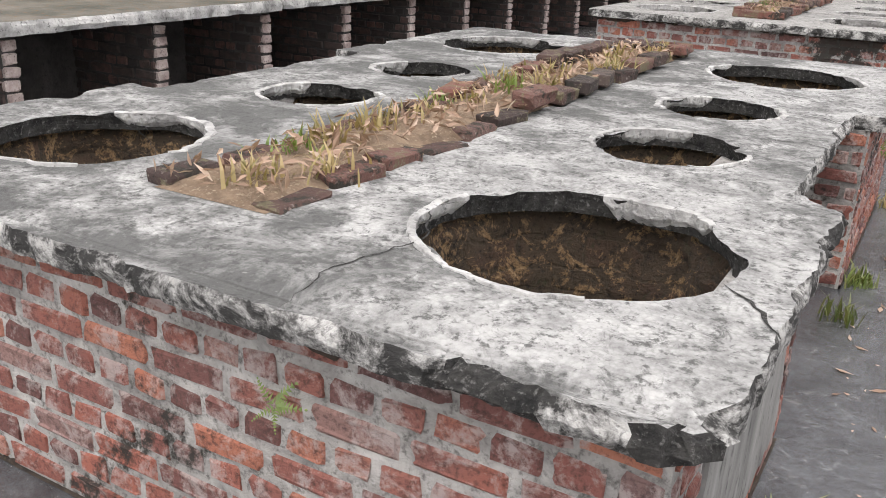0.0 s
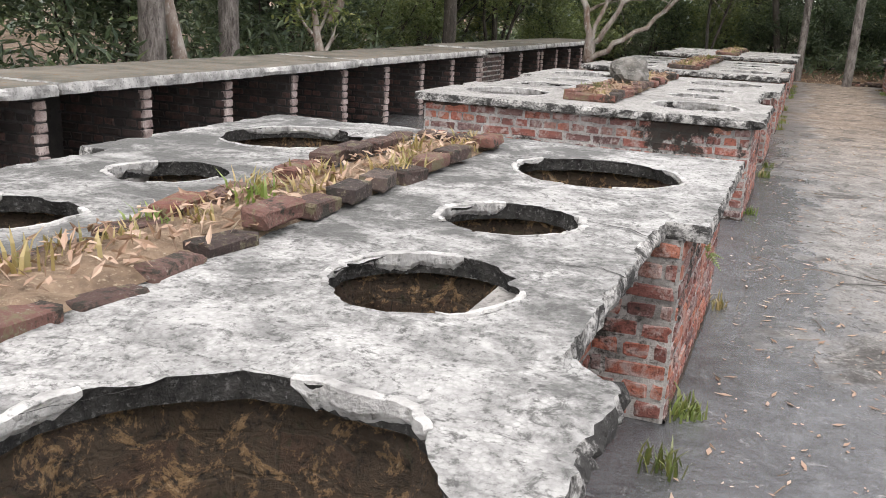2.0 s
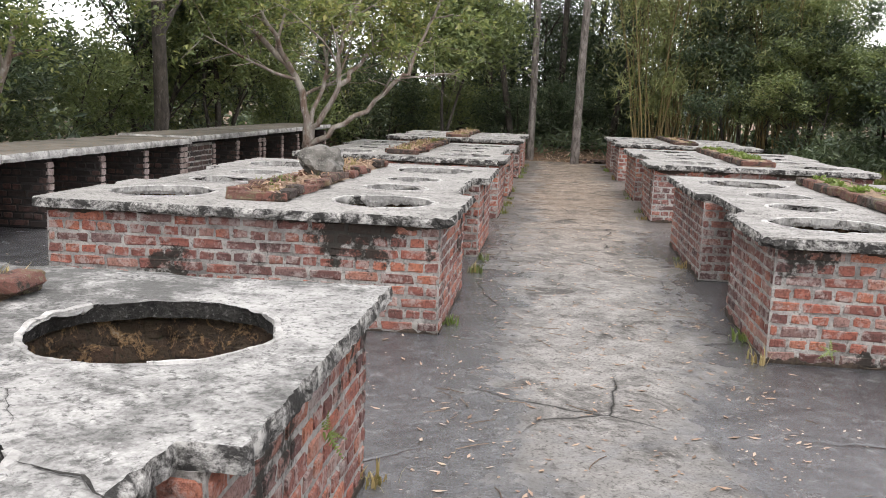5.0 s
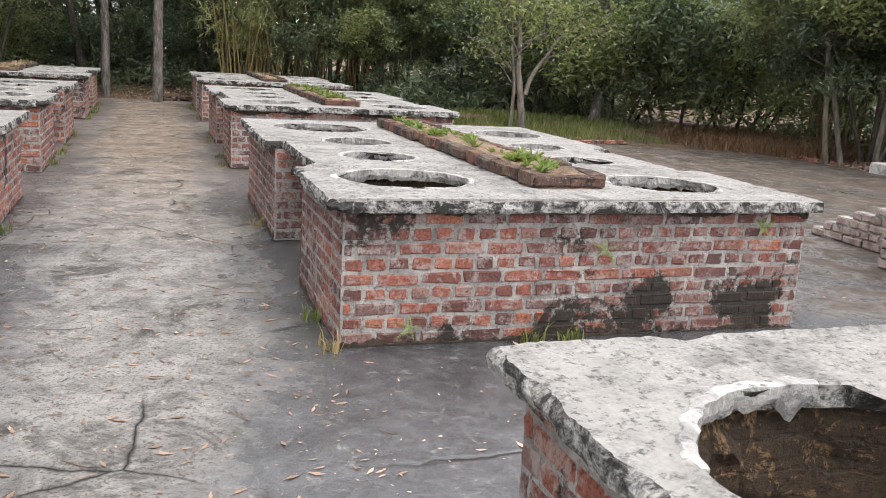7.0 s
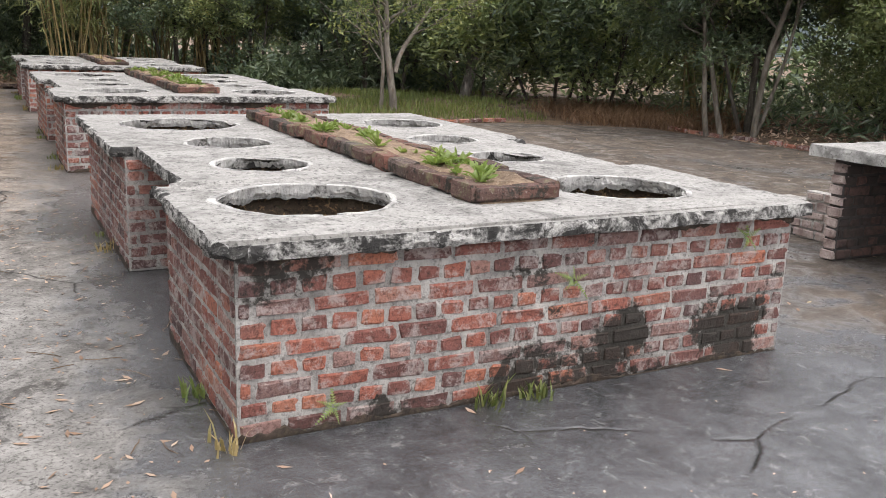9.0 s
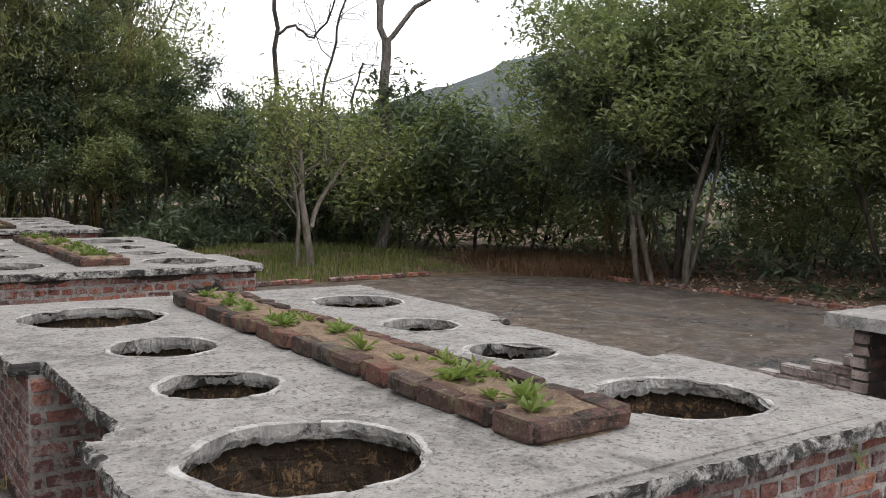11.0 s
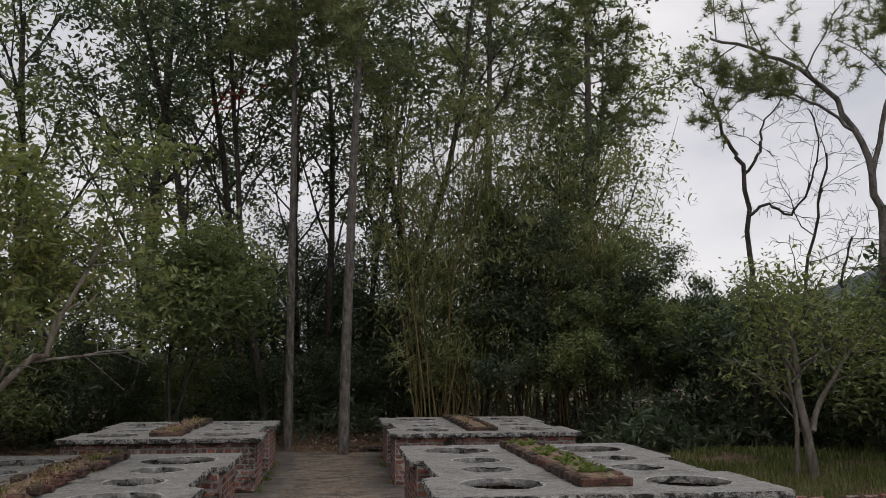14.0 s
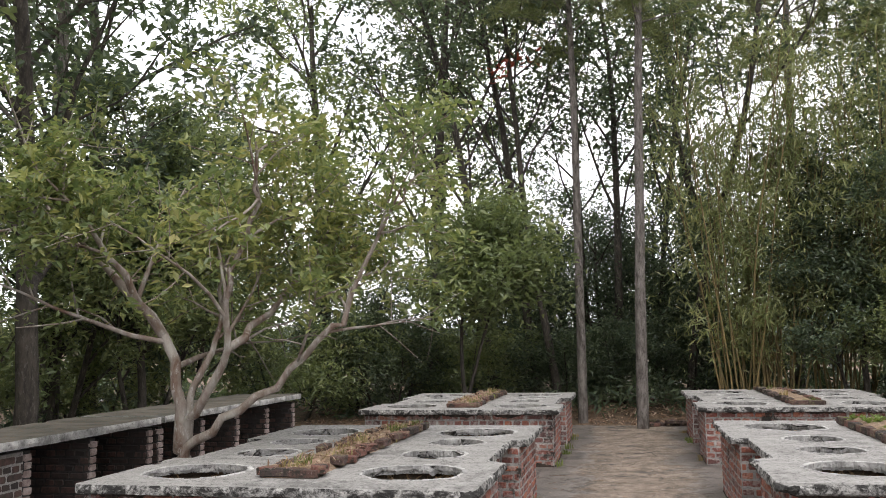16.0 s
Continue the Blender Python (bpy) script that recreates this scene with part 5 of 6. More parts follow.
# the tall open pine and the bare tree against the sky
make_tree(10.98, 21.1, [((0, 0, -0.1), [(0.1, 0, 1.6), (-0.02, 0, 3.2), (0.0, 0, 4.6)], 0, 0.13, 0.75), ((0.0, 0, 4.5), [(-0.25, 0.2, 5.8), (-0.65, 0.5, 6.9), (-1.6, 0.9, 7.7), (-2.5, 1.3, 8.1)], 0, 0.07),
                         ((-0.1, 0.1, 5.2), [(0.2, 0, 6.4), (0.35, -0.1, 7.4), (0.2, -0.1, 8.7)], 0, 0.055), ((0.0, 0, 4.5), [(0.5, -0.3, 5.2), (1.1, -0.6, 5.7), (1.8, -1.0, 6.4), (2.3, -1.3, 7.3)], 0, 0.055),
                         ((0.3, -0.1, 6.6), [(0.9, -0.5, 7.4), (1.35, -0.8, 8.2), (1.6, -1.0, 9.0)], 0, 0.04), ((-0.3, 0.2, 6.0), [(-0.9, 0.3, 6.5), (-1.7, 0.6, 6.9), (-2.5, 0.9, 7.0)], 0, 0.035)],
          dict(FLAT_PINE, low=0.4, count=(8, 5, 3), ratio=(0.42, 0.45, 0.4)), 23, BARK_PINE, NEEDLE, "tall crooked pine with an open, flat crown", category="pine", needle=(9, 0.16, 0.008))
make_tree(9.45, 23.2, [((0, 0, -0.1), [(-0.05, 0, 2.2), (0.02, 0, 4.0), (-0.03, 0, 5.7)], 0, 0.075, 0.6), ((-0.03, 0, 5.65), [(-0.25, 0.05, 6.2), (-0.4, 0.15, 6.7), (-0.55, 0.2, 7.2), (-0.9, 0.35, 7.7)], 0, 0.05),
                       ((-0.03, 0, 5.6), [(0.3, -0.1, 6.1), (0.35, -0.15, 6.6), (0.7, -0.3, 7.1)], 0, 0.035), ((0.0, 0, 4.75), [(0.35, -0.15, 4.95), (0.75, -0.35, 4.75), (1.0, -0.5, 5.2), (1.25, -0.65, 6.0), (1.1, -0.6, 6.8)], 0, 0.035)],
          dict(BARE, low=0.3, ratio=(0.4, 0.5, 0.5), count=(6, 4, 3)), 24, BARK_DARK, LEAF_MID, "leafless crooked tree with fine twigs", category="tree")
make_tree(10.3, 22.8, [((0, 0, -0.1), [(-0.05, 0, 1.6), (0.05, 0, 3.1), (0.3, -0.15, 4.6), (0.5, -0.3, 5.9)], 0, 0.055), ((1.3, 0.3, -0.1), [(1.0, 0.2, 2.0), (0.9, 0.1, 3.4), (1.1, 0, 4.3)], 0, 0.05)],
          dict(BARE, low=0.4), 25, BARK_DARK, LEAF_MID, "thin leafless tree at the wood's edge", category="tree")
# pines at the head of the path and behind the stalls
pine_spots = ((0.25, 26.5, 13.5, 0.105, 31), (1.46, 25.25, 13.0, 0.12, 32), (-6.9, 9.0, 12.0, 0.17, 33), (-7.0, 10.7, 12.5, 0.15, 34), (7.6, 28.0, 12.0, 0.16, 35), (-6.9, 6.3, 12.0, 0.13, 36), (-8.5, 21.0, 13.0, 0.18, 37), (5.2, 30.0, 13, 0.15, 38))
for x, y, h, r, seed in pine_spots:
    make_tree(x, y, [((0, 0, -0.1), (0.01, 0, 1), h, r)], PINE, seed, BARK_PINE, NEEDLE, "tall straight pine with plated bark", category="pine", group="pines", needle=(18, 0.24, 0.012))
make_tree(-6.9, 9.7, [((0, 0, -0.1), (-0.16, -0.05, 1), 7.5, 0.10)], AIRY, 39, BARK_PALE, LEAF_MID, "leaning pale tree behind the stalls", (0.11, 0.05), 9, 0.25)
make_tree(-5.9, 11.6, [((0, 0, -0.1), (0.0, 0, 1), 1.5, 0.11), ((0, 0, 1.25), (0.6, 0, 0.8), 1.1, 0.07), ((0, 0, 1.2), (-0.5, 0.2, 0.9), 0.9, 0.06)],
          dict(OPEN_TREE, leaf_from=1.2, count=(4, 3)), 40, BARK_PALE, LEAF_YELLOW, "pollarded tree with a few fresh leaves", (0.11, 0.045), 14, 0.13)
# dark slender trees beyond the head of the path
for k, (x, y, tilt, h, r) in enumerate(((-1.9, 28.6, -0.12, 12.5, 0.13), (-1.0, 29.4, -0.08, 13.0, 0.12), (-0.3, 28.2, -0.13, 12.0, 0.10), (-3.6, 29.5, 0.03, 12.5, 0.13), (1.0, 30.6, 0.02, 12.0, 0.12), (2.6, 29.2, 0.05, 12.5, 0.11), (0.4, 31.6, -0.1, 11.0, 0.10), (1.9, 31.8, 0.06, 11.5, 0.10))):
    make_tree(x, y, [((0, 0, 0), (tilt, 0, 1), h, r)], dict(AIRY, low=0.32), 50 + k, BARK_DARK, LEAF_DARK, "tall slender dark-trunked tree with small leaves", (0.18, 0.09), 6, 0.15, group="slender trees behind the stoves")
make_tree(-2.1, 25.9, [((0, 0, 0), (-0.02, 0, 1), 3.8, 0.05), ((0, 0, 0.5), (0.3, 0, 1), 3.6, 0.04)], dict(BROAD, low=0.45), 60, BARK_DARK, LEAF_MID, "young broadleaf tree behind the last stove", (0.17, 0.075), 6, 0.28)
red = tagged(new("red_leaf_spray", tri_mesh("red_leaf_spray", *leaves(np.random.default_rng(4).normal(size=(60, 3)) * (0.35, 0.2, 0.18), np.random.default_rng(5), 0.2, 0.09), LEAF_RED)), "spray of red leaves high in a tree", "leaves")
red.location = (-1.35, 28.0, 8.35)

make_tree(13.35, 15.1, [((0, 0, -0.05), (0.02, 0, 1), 4.6, 0.06), ((0.12, 0.1, -0.05), (0.3, -0.1, 1), 4.2, 0.04), ((-0.35, 0.4, -0.05), (-0.14, 0.1, 1), 4.3, 0.05), ((-0.6, 0.5, -0.05), (-0.3, 0, 1), 3.9, 0.05), ((0.1, 0, 1.2), (0.55, 0.1, 0.8), 3.2, 0.04)],
          dict(BROAD, twig_level=0, low=0.4, leaf_from=2.3), 61, BARK_GREY, LEAF_MID, "slender grey-stemmed tree at the edge of the yard", (0.13, 0.055), 9, 0.17)
# the dense dark trees and bushes
shared = {}


def planted(kind, x, y, scale, turn, seed):
    """Plants a tree of a kind: the first of each kind and seed is built, the others are copies of it."""
    key = (kind, seed)
    z = ground_height(x, y)
    if key in shared:
        ob = copy_thing(shared[key], Matrix.Translation((x, y, z)) @ Matrix.Rotation(turn, 4, "Z"))
        ob.scale = (scale, scale, scale * (0.92 + 0.16 * ((x * 7.3 + y * 3.1) % 1)))
        return ob
    if kind == "dense":
        stems = [((0, 0, -0.1), (0.05, 0, 1), 6.2, 0.10), ((0.25, 0.1, -0.1), (0.28, 0.05, 1), 5.2, 0.06), ((-0.25, -0.05, -0.1), (-0.3, 0.1, 1), 5.2, 0.06)]
        ob = make_tree(x, y, stems, dict(BROAD, twig_level=0, low=0.28, leaf_from=1.9), 70 + seed, BARK_DARK, LEAF_MID if seed == 1 else LEAF_DARK, "dense dark evergreen tree with several stems", (0.16, 0.07), 14, 0.18, z=z, group="dense evergreen trees")
    elif kind == "thick":
        stems = [((0, 0, -0.1), (0.05, 0, 1), 7.5, 0.13), ((0.3, 0.1, -0.1), (0.22, 0.05, 1), 6.2, 0.08), ((-0.3, -0.05, -0.1), (-0.22, 0.1, 1), 6.2, 0.08)]
        ob = make_tree(x, y, stems, dict(BROAD, low=0.15, leaf_from=0.8), 75 + seed, BARK_DARK, LEAF_DARK, "thick dark evergreen tree deep in the wood", (0.2, 0.085), 7, 0.27, z=z, group="thick trees of the wood")
    elif kind == "tall":
        ob = make_tree(x, y, [((0, 0, -0.1), (0.02, 0, 1), 10.5, 0.17)], dict(AIRY, low=0.22, count=(13, 6, 4)), 80 + seed, BARK_DARK, LEAF_MID if seed % 2 else LEAF_DARK, "tall broadleaf tree of the surrounding wood", (0.2, 0.09), 6, 0.18, z=z, group="woodland trees")
    else:
        stems = [((0.5 * math.cos(a), 0.5 * math.sin(a), -0.05), (0.5 * math.cos(a), 0.5 * math.sin(a), 1), 2.5, 0.035) for a in (0.3, 1.6, 2.9, 4.2, 5.5)]
        ob = make_tree(x, y, stems, dict(DENSE, count=(7, 4, 3)), 90 + seed, BARK_DARK, LEAF_DARK if seed % 3 else LEAF_MID, "dark leafy bush at the wood's edge", (0.17, 0.06), 7, 0.2, "bush", "bush", z=z, group="bushes round the clearing")
    ob.scale = (scale, scale, scale)
    shared[key] = ob
    return ob


for k, (x, y, s) in enumerate(((13.7, 15.6, 0.68), (15.2, 12.6, 0.74), (16.5, 9.6, 0.85), (15.3, 18.3, 0.6), (17.0, 15.3, 0.76), (18.0, 12.2, 0.85), (17.8, 6.4, 0.95), (7.3, 25.4, 0.62), (9.3, 25.8, 0.5), (5.9, 26.6, 0.7), (-6.6, 20.8, 0.8))):
    planted("dense", x, y, s, k * 1.7, k % 3)
for k, (x, y, s) in enumerate(((-8.2, 20.6, 0.75), (-8.0, 24.4, 0.7), (-5.4, 28.0, 0.6), (-2.6, 30.6, 0.62), (0.8, 31.4, 0.6), (3.4, 31.0, 0.62), (1.9, 34.0, 0.7), (-0.6, 34.5, 0.7), (7.6, 29.6, 0.7), (-10.0, 12.6, 0.85), (-10.2, 8.0, 0.85), (-10.2, 16.4, 0.85),
                               (-10.6, 3.4, 0.9), (17.5, 2.5, 0.9), (3.0, -16.0, 1.1))):
    planted("thick", x, y, s, k * 1.9, k % 3)
for k, (x, y, s) in enumerate(((11.8, 21.8, 1.1), (12.9, 20.6, 1.15), (10.2, 24.0, 1.05), (13.8, 19.8, 1.1), (16.0, 14.4, 0.65), (17.4, 11.0, 0.7),
                               (-4.4, 27.8, 0.8), (-2.6, 28.4, 0.75), (-6.4, 26.8, 0.85), (-0.6, 29.2, 0.7), (1.4, 29.4, 0.7), (-8.6, 22.4, 0.85), (-9.0, 18.6, 0.85), (-9.0, 14.8, 0.85),
                               (-9.4, 11.0, 0.85), (-9.8, 6.4, 0.9), (-9.8, 1.6, 0.9), (3.4, 29.6, 0.75), (11.4, 27.0, 0.8))):
    planted("bush", x, y, s, k * 2.1, k % 4)
for k, (x, y, s) in enumerate(((-6.7, 18.0, 0.95), (-8.6, 14.6, 1.05), (-9.2, 23.0, 1.05), (-6.2, 29.0, 1.0), (-10.2, 9.4, 1.1), (-10.4, 4.6, 1.1), (-10.0, -1.0, 1.1), (-4.4, 32.6, 1.0),
                               (3.6, 33.4, 1.0), (7.4, 30.6, 0.85), (6.6, 27.4, 0.62), (18.6, 20.4, 0.5), (20.5, 14.0, 0.6), (20.5, 7.5, 0.7), (19.5, 1.0, 1.0), (-4.0, -13.0, 1.1), (5.0, -15.0, 1.1), (14.0, -11.0, 1.1))):
    planted("tall", x, y, s, k * 1.3, k % 4)


def bamboo_clump(x, y, wide, count, height, seed, label):
    rng = np.random.default_rng(seed)
    clump = thing("bamboo", x, y, ground_height(x, y), label, "bamboo", "bamboo clumps")
    lines, tips = [], []
    for _ in range(count):
        a, r = rng.uniform(0, 6.28), wide * math.sqrt(rng.uniform(0, 1))
        p = np.array((r * math.cos(a), 0.6 * r * math.sin(a), -0.05))
        d = np.array((p[0] * 0.12 + rng.normal() * 0.07, p[1] * 0.12 + rng.normal() * 0.07, 1))
        h = height * rng.uniform(0.6, 1.05)
        line = bent_line(rng, p, d, h, 9, 0.035, -0.01)
        for k in range(5, 10):
            line[k] += d * (1, 1, 0) * ((k - 4) / 5) ** 2 * 1.6
        lines.append((line, np.linspace(0.024, 0.005, 10), 5))
        for k in range(20):
            f = rng.uniform(1.9, 9)
            i = min(int(f), 8)
            q = line[i] + (line[i + 1] - line[i]) * (f - i)
            e = rng.normal(size=3) * (0.6, 0.6, 0.2)
            end = q + e * 0.85 - np.array((0, 0, 0.12))
            tips += [end, q + e * 0.5]
    for line in lines:
        part("culm", tri_mesh("culm", *tubes([line]), BAMBOO, True), clump)
    pos = np.repeat(np.array(tips), 10, 0)
    pos = pos + rng.normal(size=pos.shape) * 0.12
    v, t = leaves(pos, rng, 0.20, 0.034, droop=0.7)
    part("crown", tri_mesh("crown", v, t, LEAF_BAMBOO), clump)
    return clump


bamboo_clump(3.8, 26.6, 0.8, 40, 9.2, 71, "tall clump of yellow-stemmed bamboo behind the last stove")
bamboo_clump(5.6, 27.4, 0.9, 30, 8.6, 72, "tall feathery clump of bamboo at the wood's edge")
bamboo_clump(6.9, 26.3, 0.7, 22, 7.6, 74, "feathery clump of bamboo beside the grass")
bamboo_clump(14.6, 17.6, 0.6, 18, 5.6, 73, "shorter clump of bamboo beside brown brush")

# brush, grass and litter
nr = np.random.default_rng(77)


def stuff(name, v, t, mat, label, category):
    return tagged(new(name, tri_mesh(name, v, t, mat)), label, category, kind="stuff")


def on_ground(xy, lift=0.0):
    return np.array([ground_height(a, b2) for a, b2 in xy]) + lift


n = 15000
xy = np.stack([nr.uniform(6.2, 12.2, n), nr.uniform(18.15, 22.8, n)], 1)
keep = np.array([noise.noise(Vector((a * 0.8, b2 * 0.8, 3))) + 0.55 - max(0, a - 10.6) * 0.5 for a, b2 in xy]) > nr.uniform(0, 1, n) * 0.6
xy = xy[keep]
stuff("grass", *blade_cloud(xy, nr, 0.13, 0.014, on_ground(xy)), GRASS, "short yellow-green grass beside the concrete yard", "grass")
n = 5200
xy = np.stack([nr.normal(12.9, 0.9, n), nr.uniform(15.6, 19.6, n)], 1)
xy = xy[(xy[:, 0] > 11.4 + np.maximum(0, 17.9 - xy[:, 1]) * 0.75)]
stuff("brush", *blade_cloud(xy, nr, 0.32, 0.011, on_ground(xy), 2.8), BRUSH, "tangle of dead brown stalks at the wood's edge", "brush")
n = 9000
xy = np.concatenate([np.stack([nr.uniform(12.6, 17.5, n // 2), nr.uniform(6.0, 18.5, n // 2)], 1), np.stack([nr.uniform(-6, 12, n // 2), nr.uniform(25.9, 29, n // 2)], 1)])
v, t = leaves(np.concatenate([xy, on_ground(xy, 0.015)[:, None]], 1), nr, 0.12, 0.035, droop=0.0)
stuff("leaf_litter", v, t, LEAF_DEAD, "brown fallen leaves on the forest floor", "leaf litter")
n = 36000
zones = ((13.6, 19.5, 4.0, 21.0), (-9.0, 13.5, 26.8, 31.5), (-10.5, -6.3, -3.0, 26.0), (6.4, 13.4, 22.8, 26.4))
xy = np.concatenate([np.stack([nr.uniform(a, b2, n // 4), nr.uniform(c, d, n // 4)], 1) for a, b2, c, d in zones])
lump_of = np.array([noise.noise(Vector((a * 0.9, b2 * 0.9, 6))) for a, b2 in xy])
hgt = np.clip(0.55 + lump_of * 1.1, 0.08, 1.5) * nr.uniform(0, 1, len(xy)) ** 0.7
v, t = leaves(np.concatenate([xy, (on_ground(xy) + hgt)[:, None]], 1), nr, 0.24, 0.06, droop=0.35)
stuff("undergrowth", v, t, LEAF_DARK, "dark leafy undergrowth of the wood", "undergrowth")
n = 18000
ang, rad = nr.uniform(-2.4, 2.4, n), nr.uniform(25, 40, n)
xy = np.stack([4 + rad * np.sin(ang), 6 + rad * np.cos(ang)], 1)
lump_of = np.array([noise.noise(Vector((a * 0.25, b2 * 0.25, 16))) for a, b2 in xy])
hgt = np.clip(np.where(ang > 0.42, 2.9, 2.1) + lump_of * 2.8 - 1.2 * np.exp(-((ang - 0.55) / 0.2) ** 2), 0.8, 5.0) * nr.uniform(0, 1, n)
v, t = leaves(np.concatenate([xy, (on_ground(xy) + hgt)[:, None]], 1), nr, 0.55, 0.26, droop=0.3)
stuff("far_wood", v, t, LEAF_DARK, "dark mass of leaves deep in the wood", "wood")
n = 2300
xy = np.stack([nr.uniform(-5.2, 12.6, n), nr.uniform(-2, 25.6, n)], 1)
ok = np.ones(n, bool)
for row, y0, y1, _, _, _ in STOVES:
    x0, x1 = LEFT if row == "left" else RIGHT
    ok &= ~((xy[:, 0] > x0 + 0.04) & (xy[:, 0] < x1 - 0.04) & (xy[:, 1] > y0 + 0.04) & (xy[:, 1] < y1 - 0.04))
xy = xy[ok]
v, t = leaves(np.concatenate([xy, np.full((len(xy), 1), 0.008)], 1), nr, 0.068, 0.02, droop=0.0, fold=0.12)
v[:, 2] = np.clip(v[:, 2] * 0.35, 0.003, 0.025)
near_xy = np.stack([nr.uniform(0.3, 2.15, 620), nr.uniform(2.0, 13.0, 620)], 1)
v2, t2 = leaves(np.concatenate([near_xy, np.full((620, 1), 0.008)], 1), nr, 0.062, 0.017, droop=0.0, fold=0.12)
v2[:, 2] = np.clip(v2[:, 2] * 0.35, 0.003, 0.02)
v, t = np.concatenate([v, v2]), np.concatenate([t, t2 + len(v)])
stuff("fallen_leaves", v, t, LEAF_DEAD, "scattered dry fallen leaves on the pavement", "fallen leaves")
n = 3000
chips = np.concatenate([np.stack([nr.uniform(0.3, 2.15, n // 2), nr.uniform(0.5, 16.0, n // 2)], 1), np.stack([nr.uniform(-2.5, 12.0, n // 2), nr.choice((5.9, 12.4, 18.9), n // 2) + nr.normal(size=n // 2) * 0.55], 1)])
ok = np.ones(n, bool)
for row, y0, y1, _, _, _ in STOVES:
    x0, x1 = LEFT if row == "left" else RIGHT
    ok &= ~((chips[:, 0] > x0 + 0.04) & (chips[:, 0] < x1 - 0.04) & (chips[:, 1] > y0 + 0.04) & (chips[:, 1] < y1 - 0.04))
chips = chips[ok]
v, t = leaves(np.concatenate([chips, np.full((len(chips), 1), 0.006)], 1), nr, 0.022, 0.012, droop=0.0, fold=0.1)
v[:, 2] = np.clip(v[:, 2] * 0.4, 0.003, 0.012)
stuff("debris", v, t, LEAF_DEAD, "crumbs of dry leaves and bark on the pavement", "debris")
lines = []
for _ in range(170):
    p = np.array((nr.uniform(0.2, 2.4), nr.uniform(0, 20), 0.006))
    a = nr.uniform(0, 6.28)
    lines.append((bent_line(nr, p, (math.cos(a), math.sin(a), 0), nr.uniform(0.05, 0.22), 4, 0.18) * (1, 1, 0) + (0, 0, 0.006), np.full(5, 0.0022), 3))
stuff("twigs", *tubes(lines), TWIG, "thin dry twigs on the pavement", "twigs")

# weeds along the foot of the stoves, ferns in the pits
wr = random.Random(12)
for k in range(52):
    row, y0, y1, notch, _, _ = STOVES[k % 8]
    x0, x1 = LEFT if row == "left" else RIGHT
    if wr.random() < 0.4:
        x, y = wr.uniform(x0 + 0.1, x1 - 0.1), y0 + 0.035
    else:
        x, y = (x1 - 0.03 if row == "left" else x0 + 0.03), wr.uniform(y0, y1)
    grass_tuft(x, y, 0.0, wr.randint(12, 40), wr.uniform(0.04, 0.11), 0.035, 6000 + k, wr.choice((GRASS, GRASS, GRASS_DRY, LEAF_FERN)), "small tuft of weeds at the foot of the brick wall")
for number, (block, spots) in enumerate(stoves):
    for x, y, r in spots:
        for _ in range(3 if number in (0, 4, 5) else 1):
            f = fern_mesh(np.random.default_rng(wr.randint(0, 99999)), wr.randint(4, 6), wr.uniform(0.06, 0.13), LEAF_FERN)
            plant = tagged(new("fern", f), "small green fern growing in a sooty pot hole", "fern", "ferns in the pits")
            a = wr.uniform(0, 6.28)
            plant.location = (block.location.x + x + r * 0.78 * math.cos(a), block.location.y + y + r * 0.78 * math.sin(a), 0.40)
for k, (x, y, z) in enumerate(((-0.62, 0.545, 0.52), (4.72, 7.065, 0.62), (3.7, 7.065, 0.5), (2.6, 7.06, 0.1), (0.215, 4.3, 0.45))):
    f = fern_mesh(np.random.default_rng(40 + k), 5, 0.09, LEAF_FERN)
    plant = tagged(new("fern", f), "tiny green plant rooted in the brick joints", "fern", "plants in the wall joints")
    plant.location, plant.rotation_euler = (x, y, z), (radians(60), 0, 0)

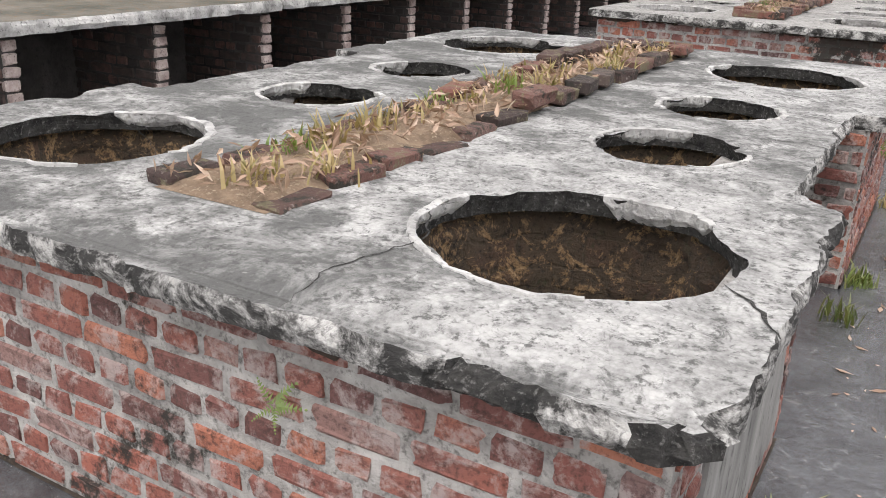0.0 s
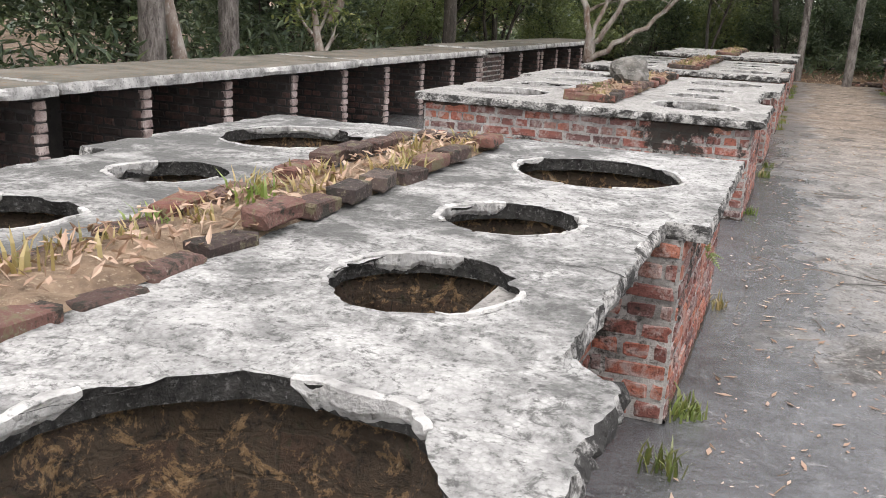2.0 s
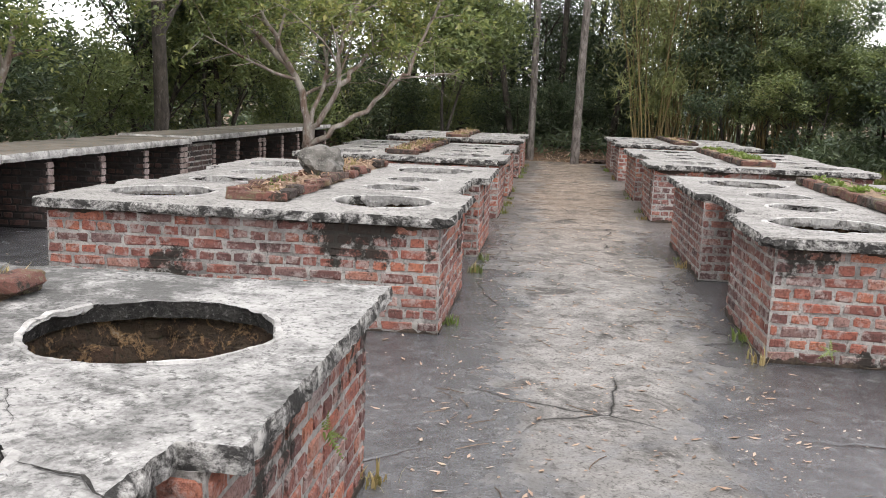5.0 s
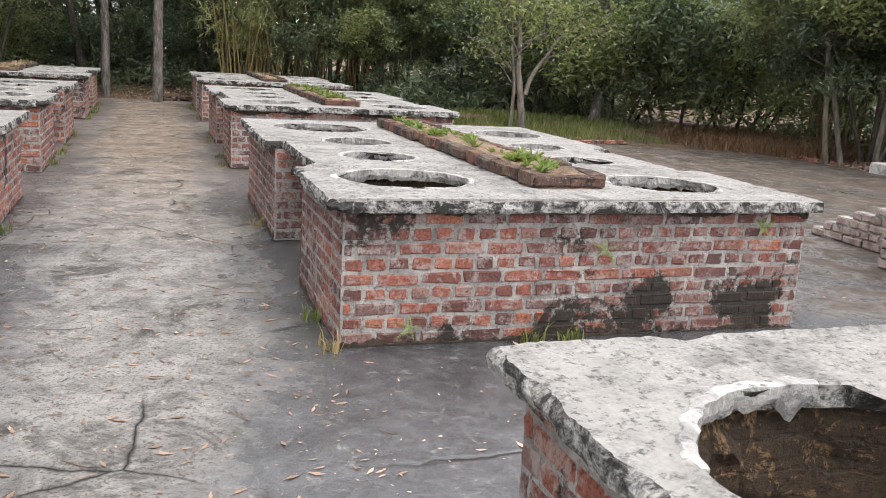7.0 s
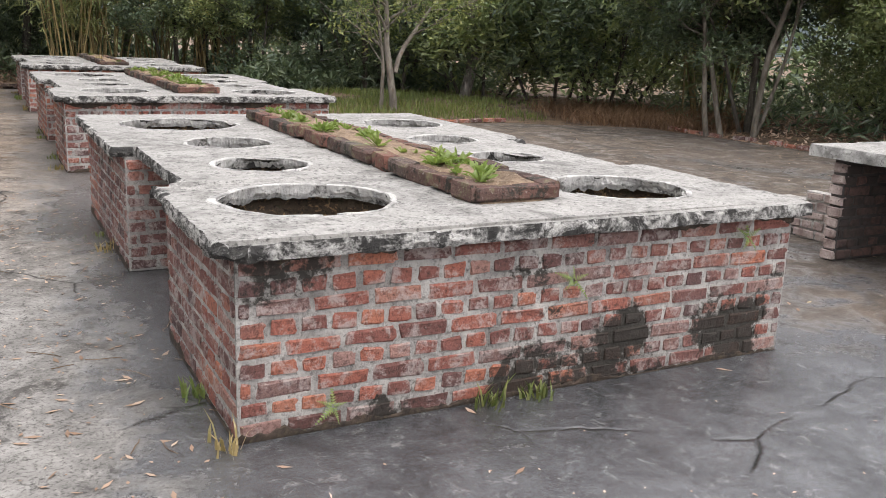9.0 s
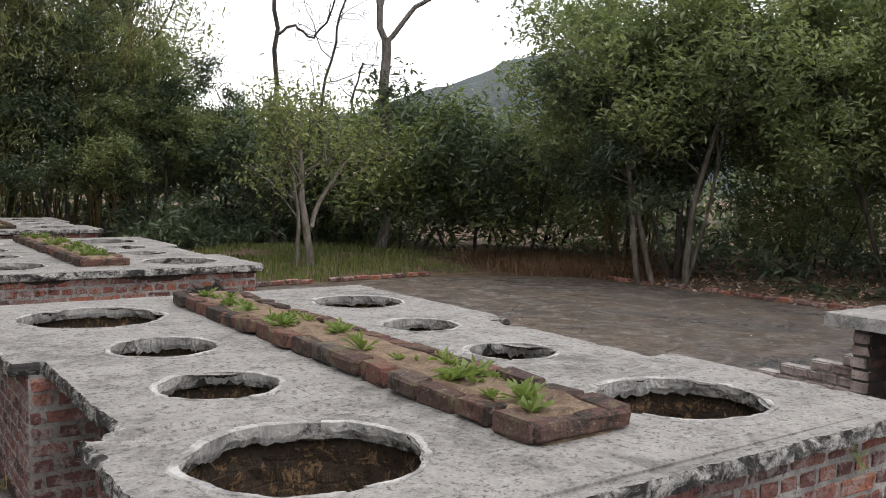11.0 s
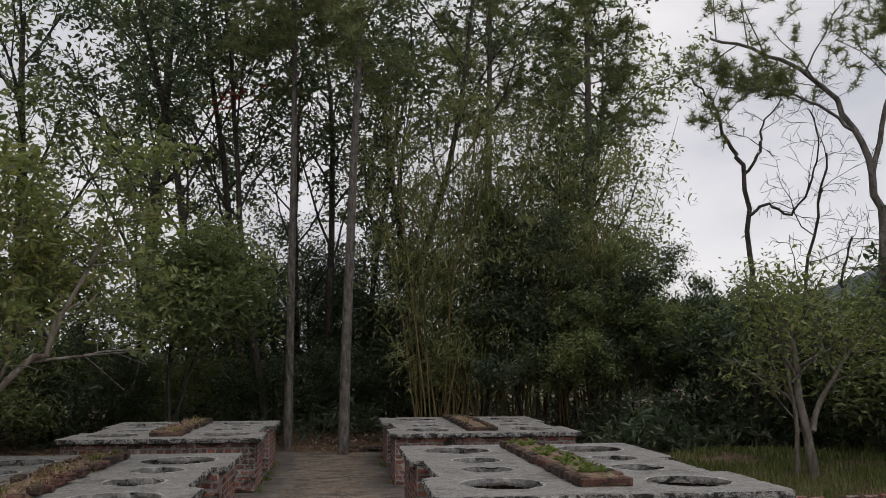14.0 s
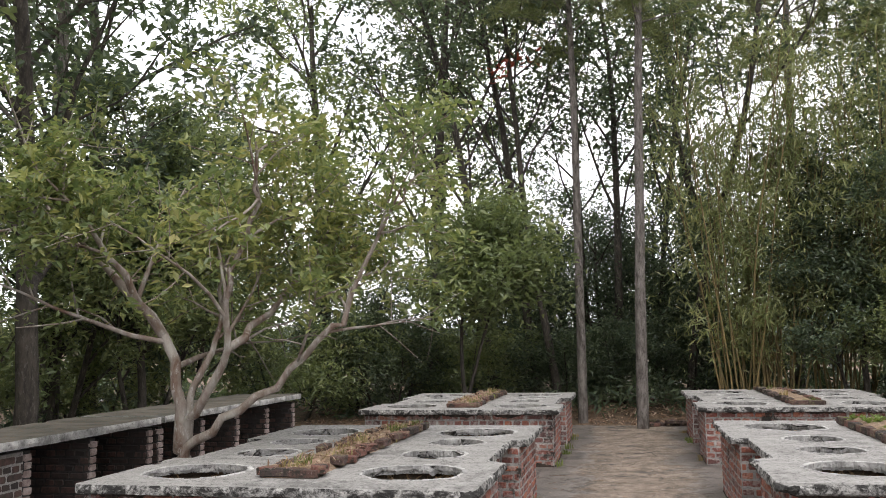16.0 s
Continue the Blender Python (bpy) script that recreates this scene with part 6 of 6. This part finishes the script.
# a lump of rubble on the second stove
bm = bmesh.new()
bmesh.ops.create_icosphere(bm, subdivisions=3, radius=0.2)
for v3 in bm.verts:
    v3.co *= 1 + 0.45 * noise.noise(v3.co * 7) + 0.2 * noise.noise(v3.co * 17)
    v3.co.z = max(v3.co.z * 0.8, -0.1)
lump = bpy.data.meshes.new("rubble_lump")
bm.to_mesh(lump)
bm.free()
lump.materials.append(ROCK)
rubble = tagged(new("rubble_lump", lump), "lump of grey concrete rubble lying on the brick bed", "rubble")
rubble.location = (-1.13, 9.35, TOP + 0.14)

# the far hill
ridge = ((-60, 5), (10, 9), (20, 17), (26, 24), (30, 29), (34, 36), (38, 46), (44, 54), (58, 46), (84, 30))
hv, hf = [], []
rows_n, cols_n = 12, 181
for j in range(rows_n):
    for i in range(cols_n):
        a = -25 + i * 0.6
        k = max(q for q in range(len(ridge) - 1) if ridge[q][0] <= a)
        (a0, h0), (a1, h1) = ridge[k], ridge[k + 1]
        d = 170 + j * 16
        crest = math.sin(j / (rows_n - 1) * math.pi / 2)
        prof = h0 + (h1 - h0) * (a - a0) / (a1 - a0) + 2.0 * noise.noise(Vector((i * 0.12, 0, 0)))
        hv.append((d * math.sin(radians(a)), d * math.cos(radians(a)), -1 + crest * prof + 1.1 * noise.noise(Vector((i * 0.9, j * 1.3, 2))) + 0.9 * noise.noise(Vector((i * 2.3, j * 2.7, 5)))))
for j in range(rows_n - 1):
    for i in range(cols_n - 1):
        hf.append((j * cols_n + i, j * cols_n + i + 1, (j + 1) * cols_n + i + 1, (j + 1) * cols_n + i))
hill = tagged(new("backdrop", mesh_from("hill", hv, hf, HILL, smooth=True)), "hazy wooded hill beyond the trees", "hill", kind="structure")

debris = thing("brick_debris", 2.1, 25.75, 0, "heap of broken red bricks at the end of the path", "bricks")
for k in range(16):
    ob = part("brick", wr.choice(STRETCHERS_FULL), debris)
    ob.location = (wr.uniform(-0.6, 0.6), wr.uniform(-0.12, 0.12), 0.03 + 0.055 * (k % 3 == 0))
    ob.rotation_euler = (0, 0, wr.uniform(-0.5, 0.5))
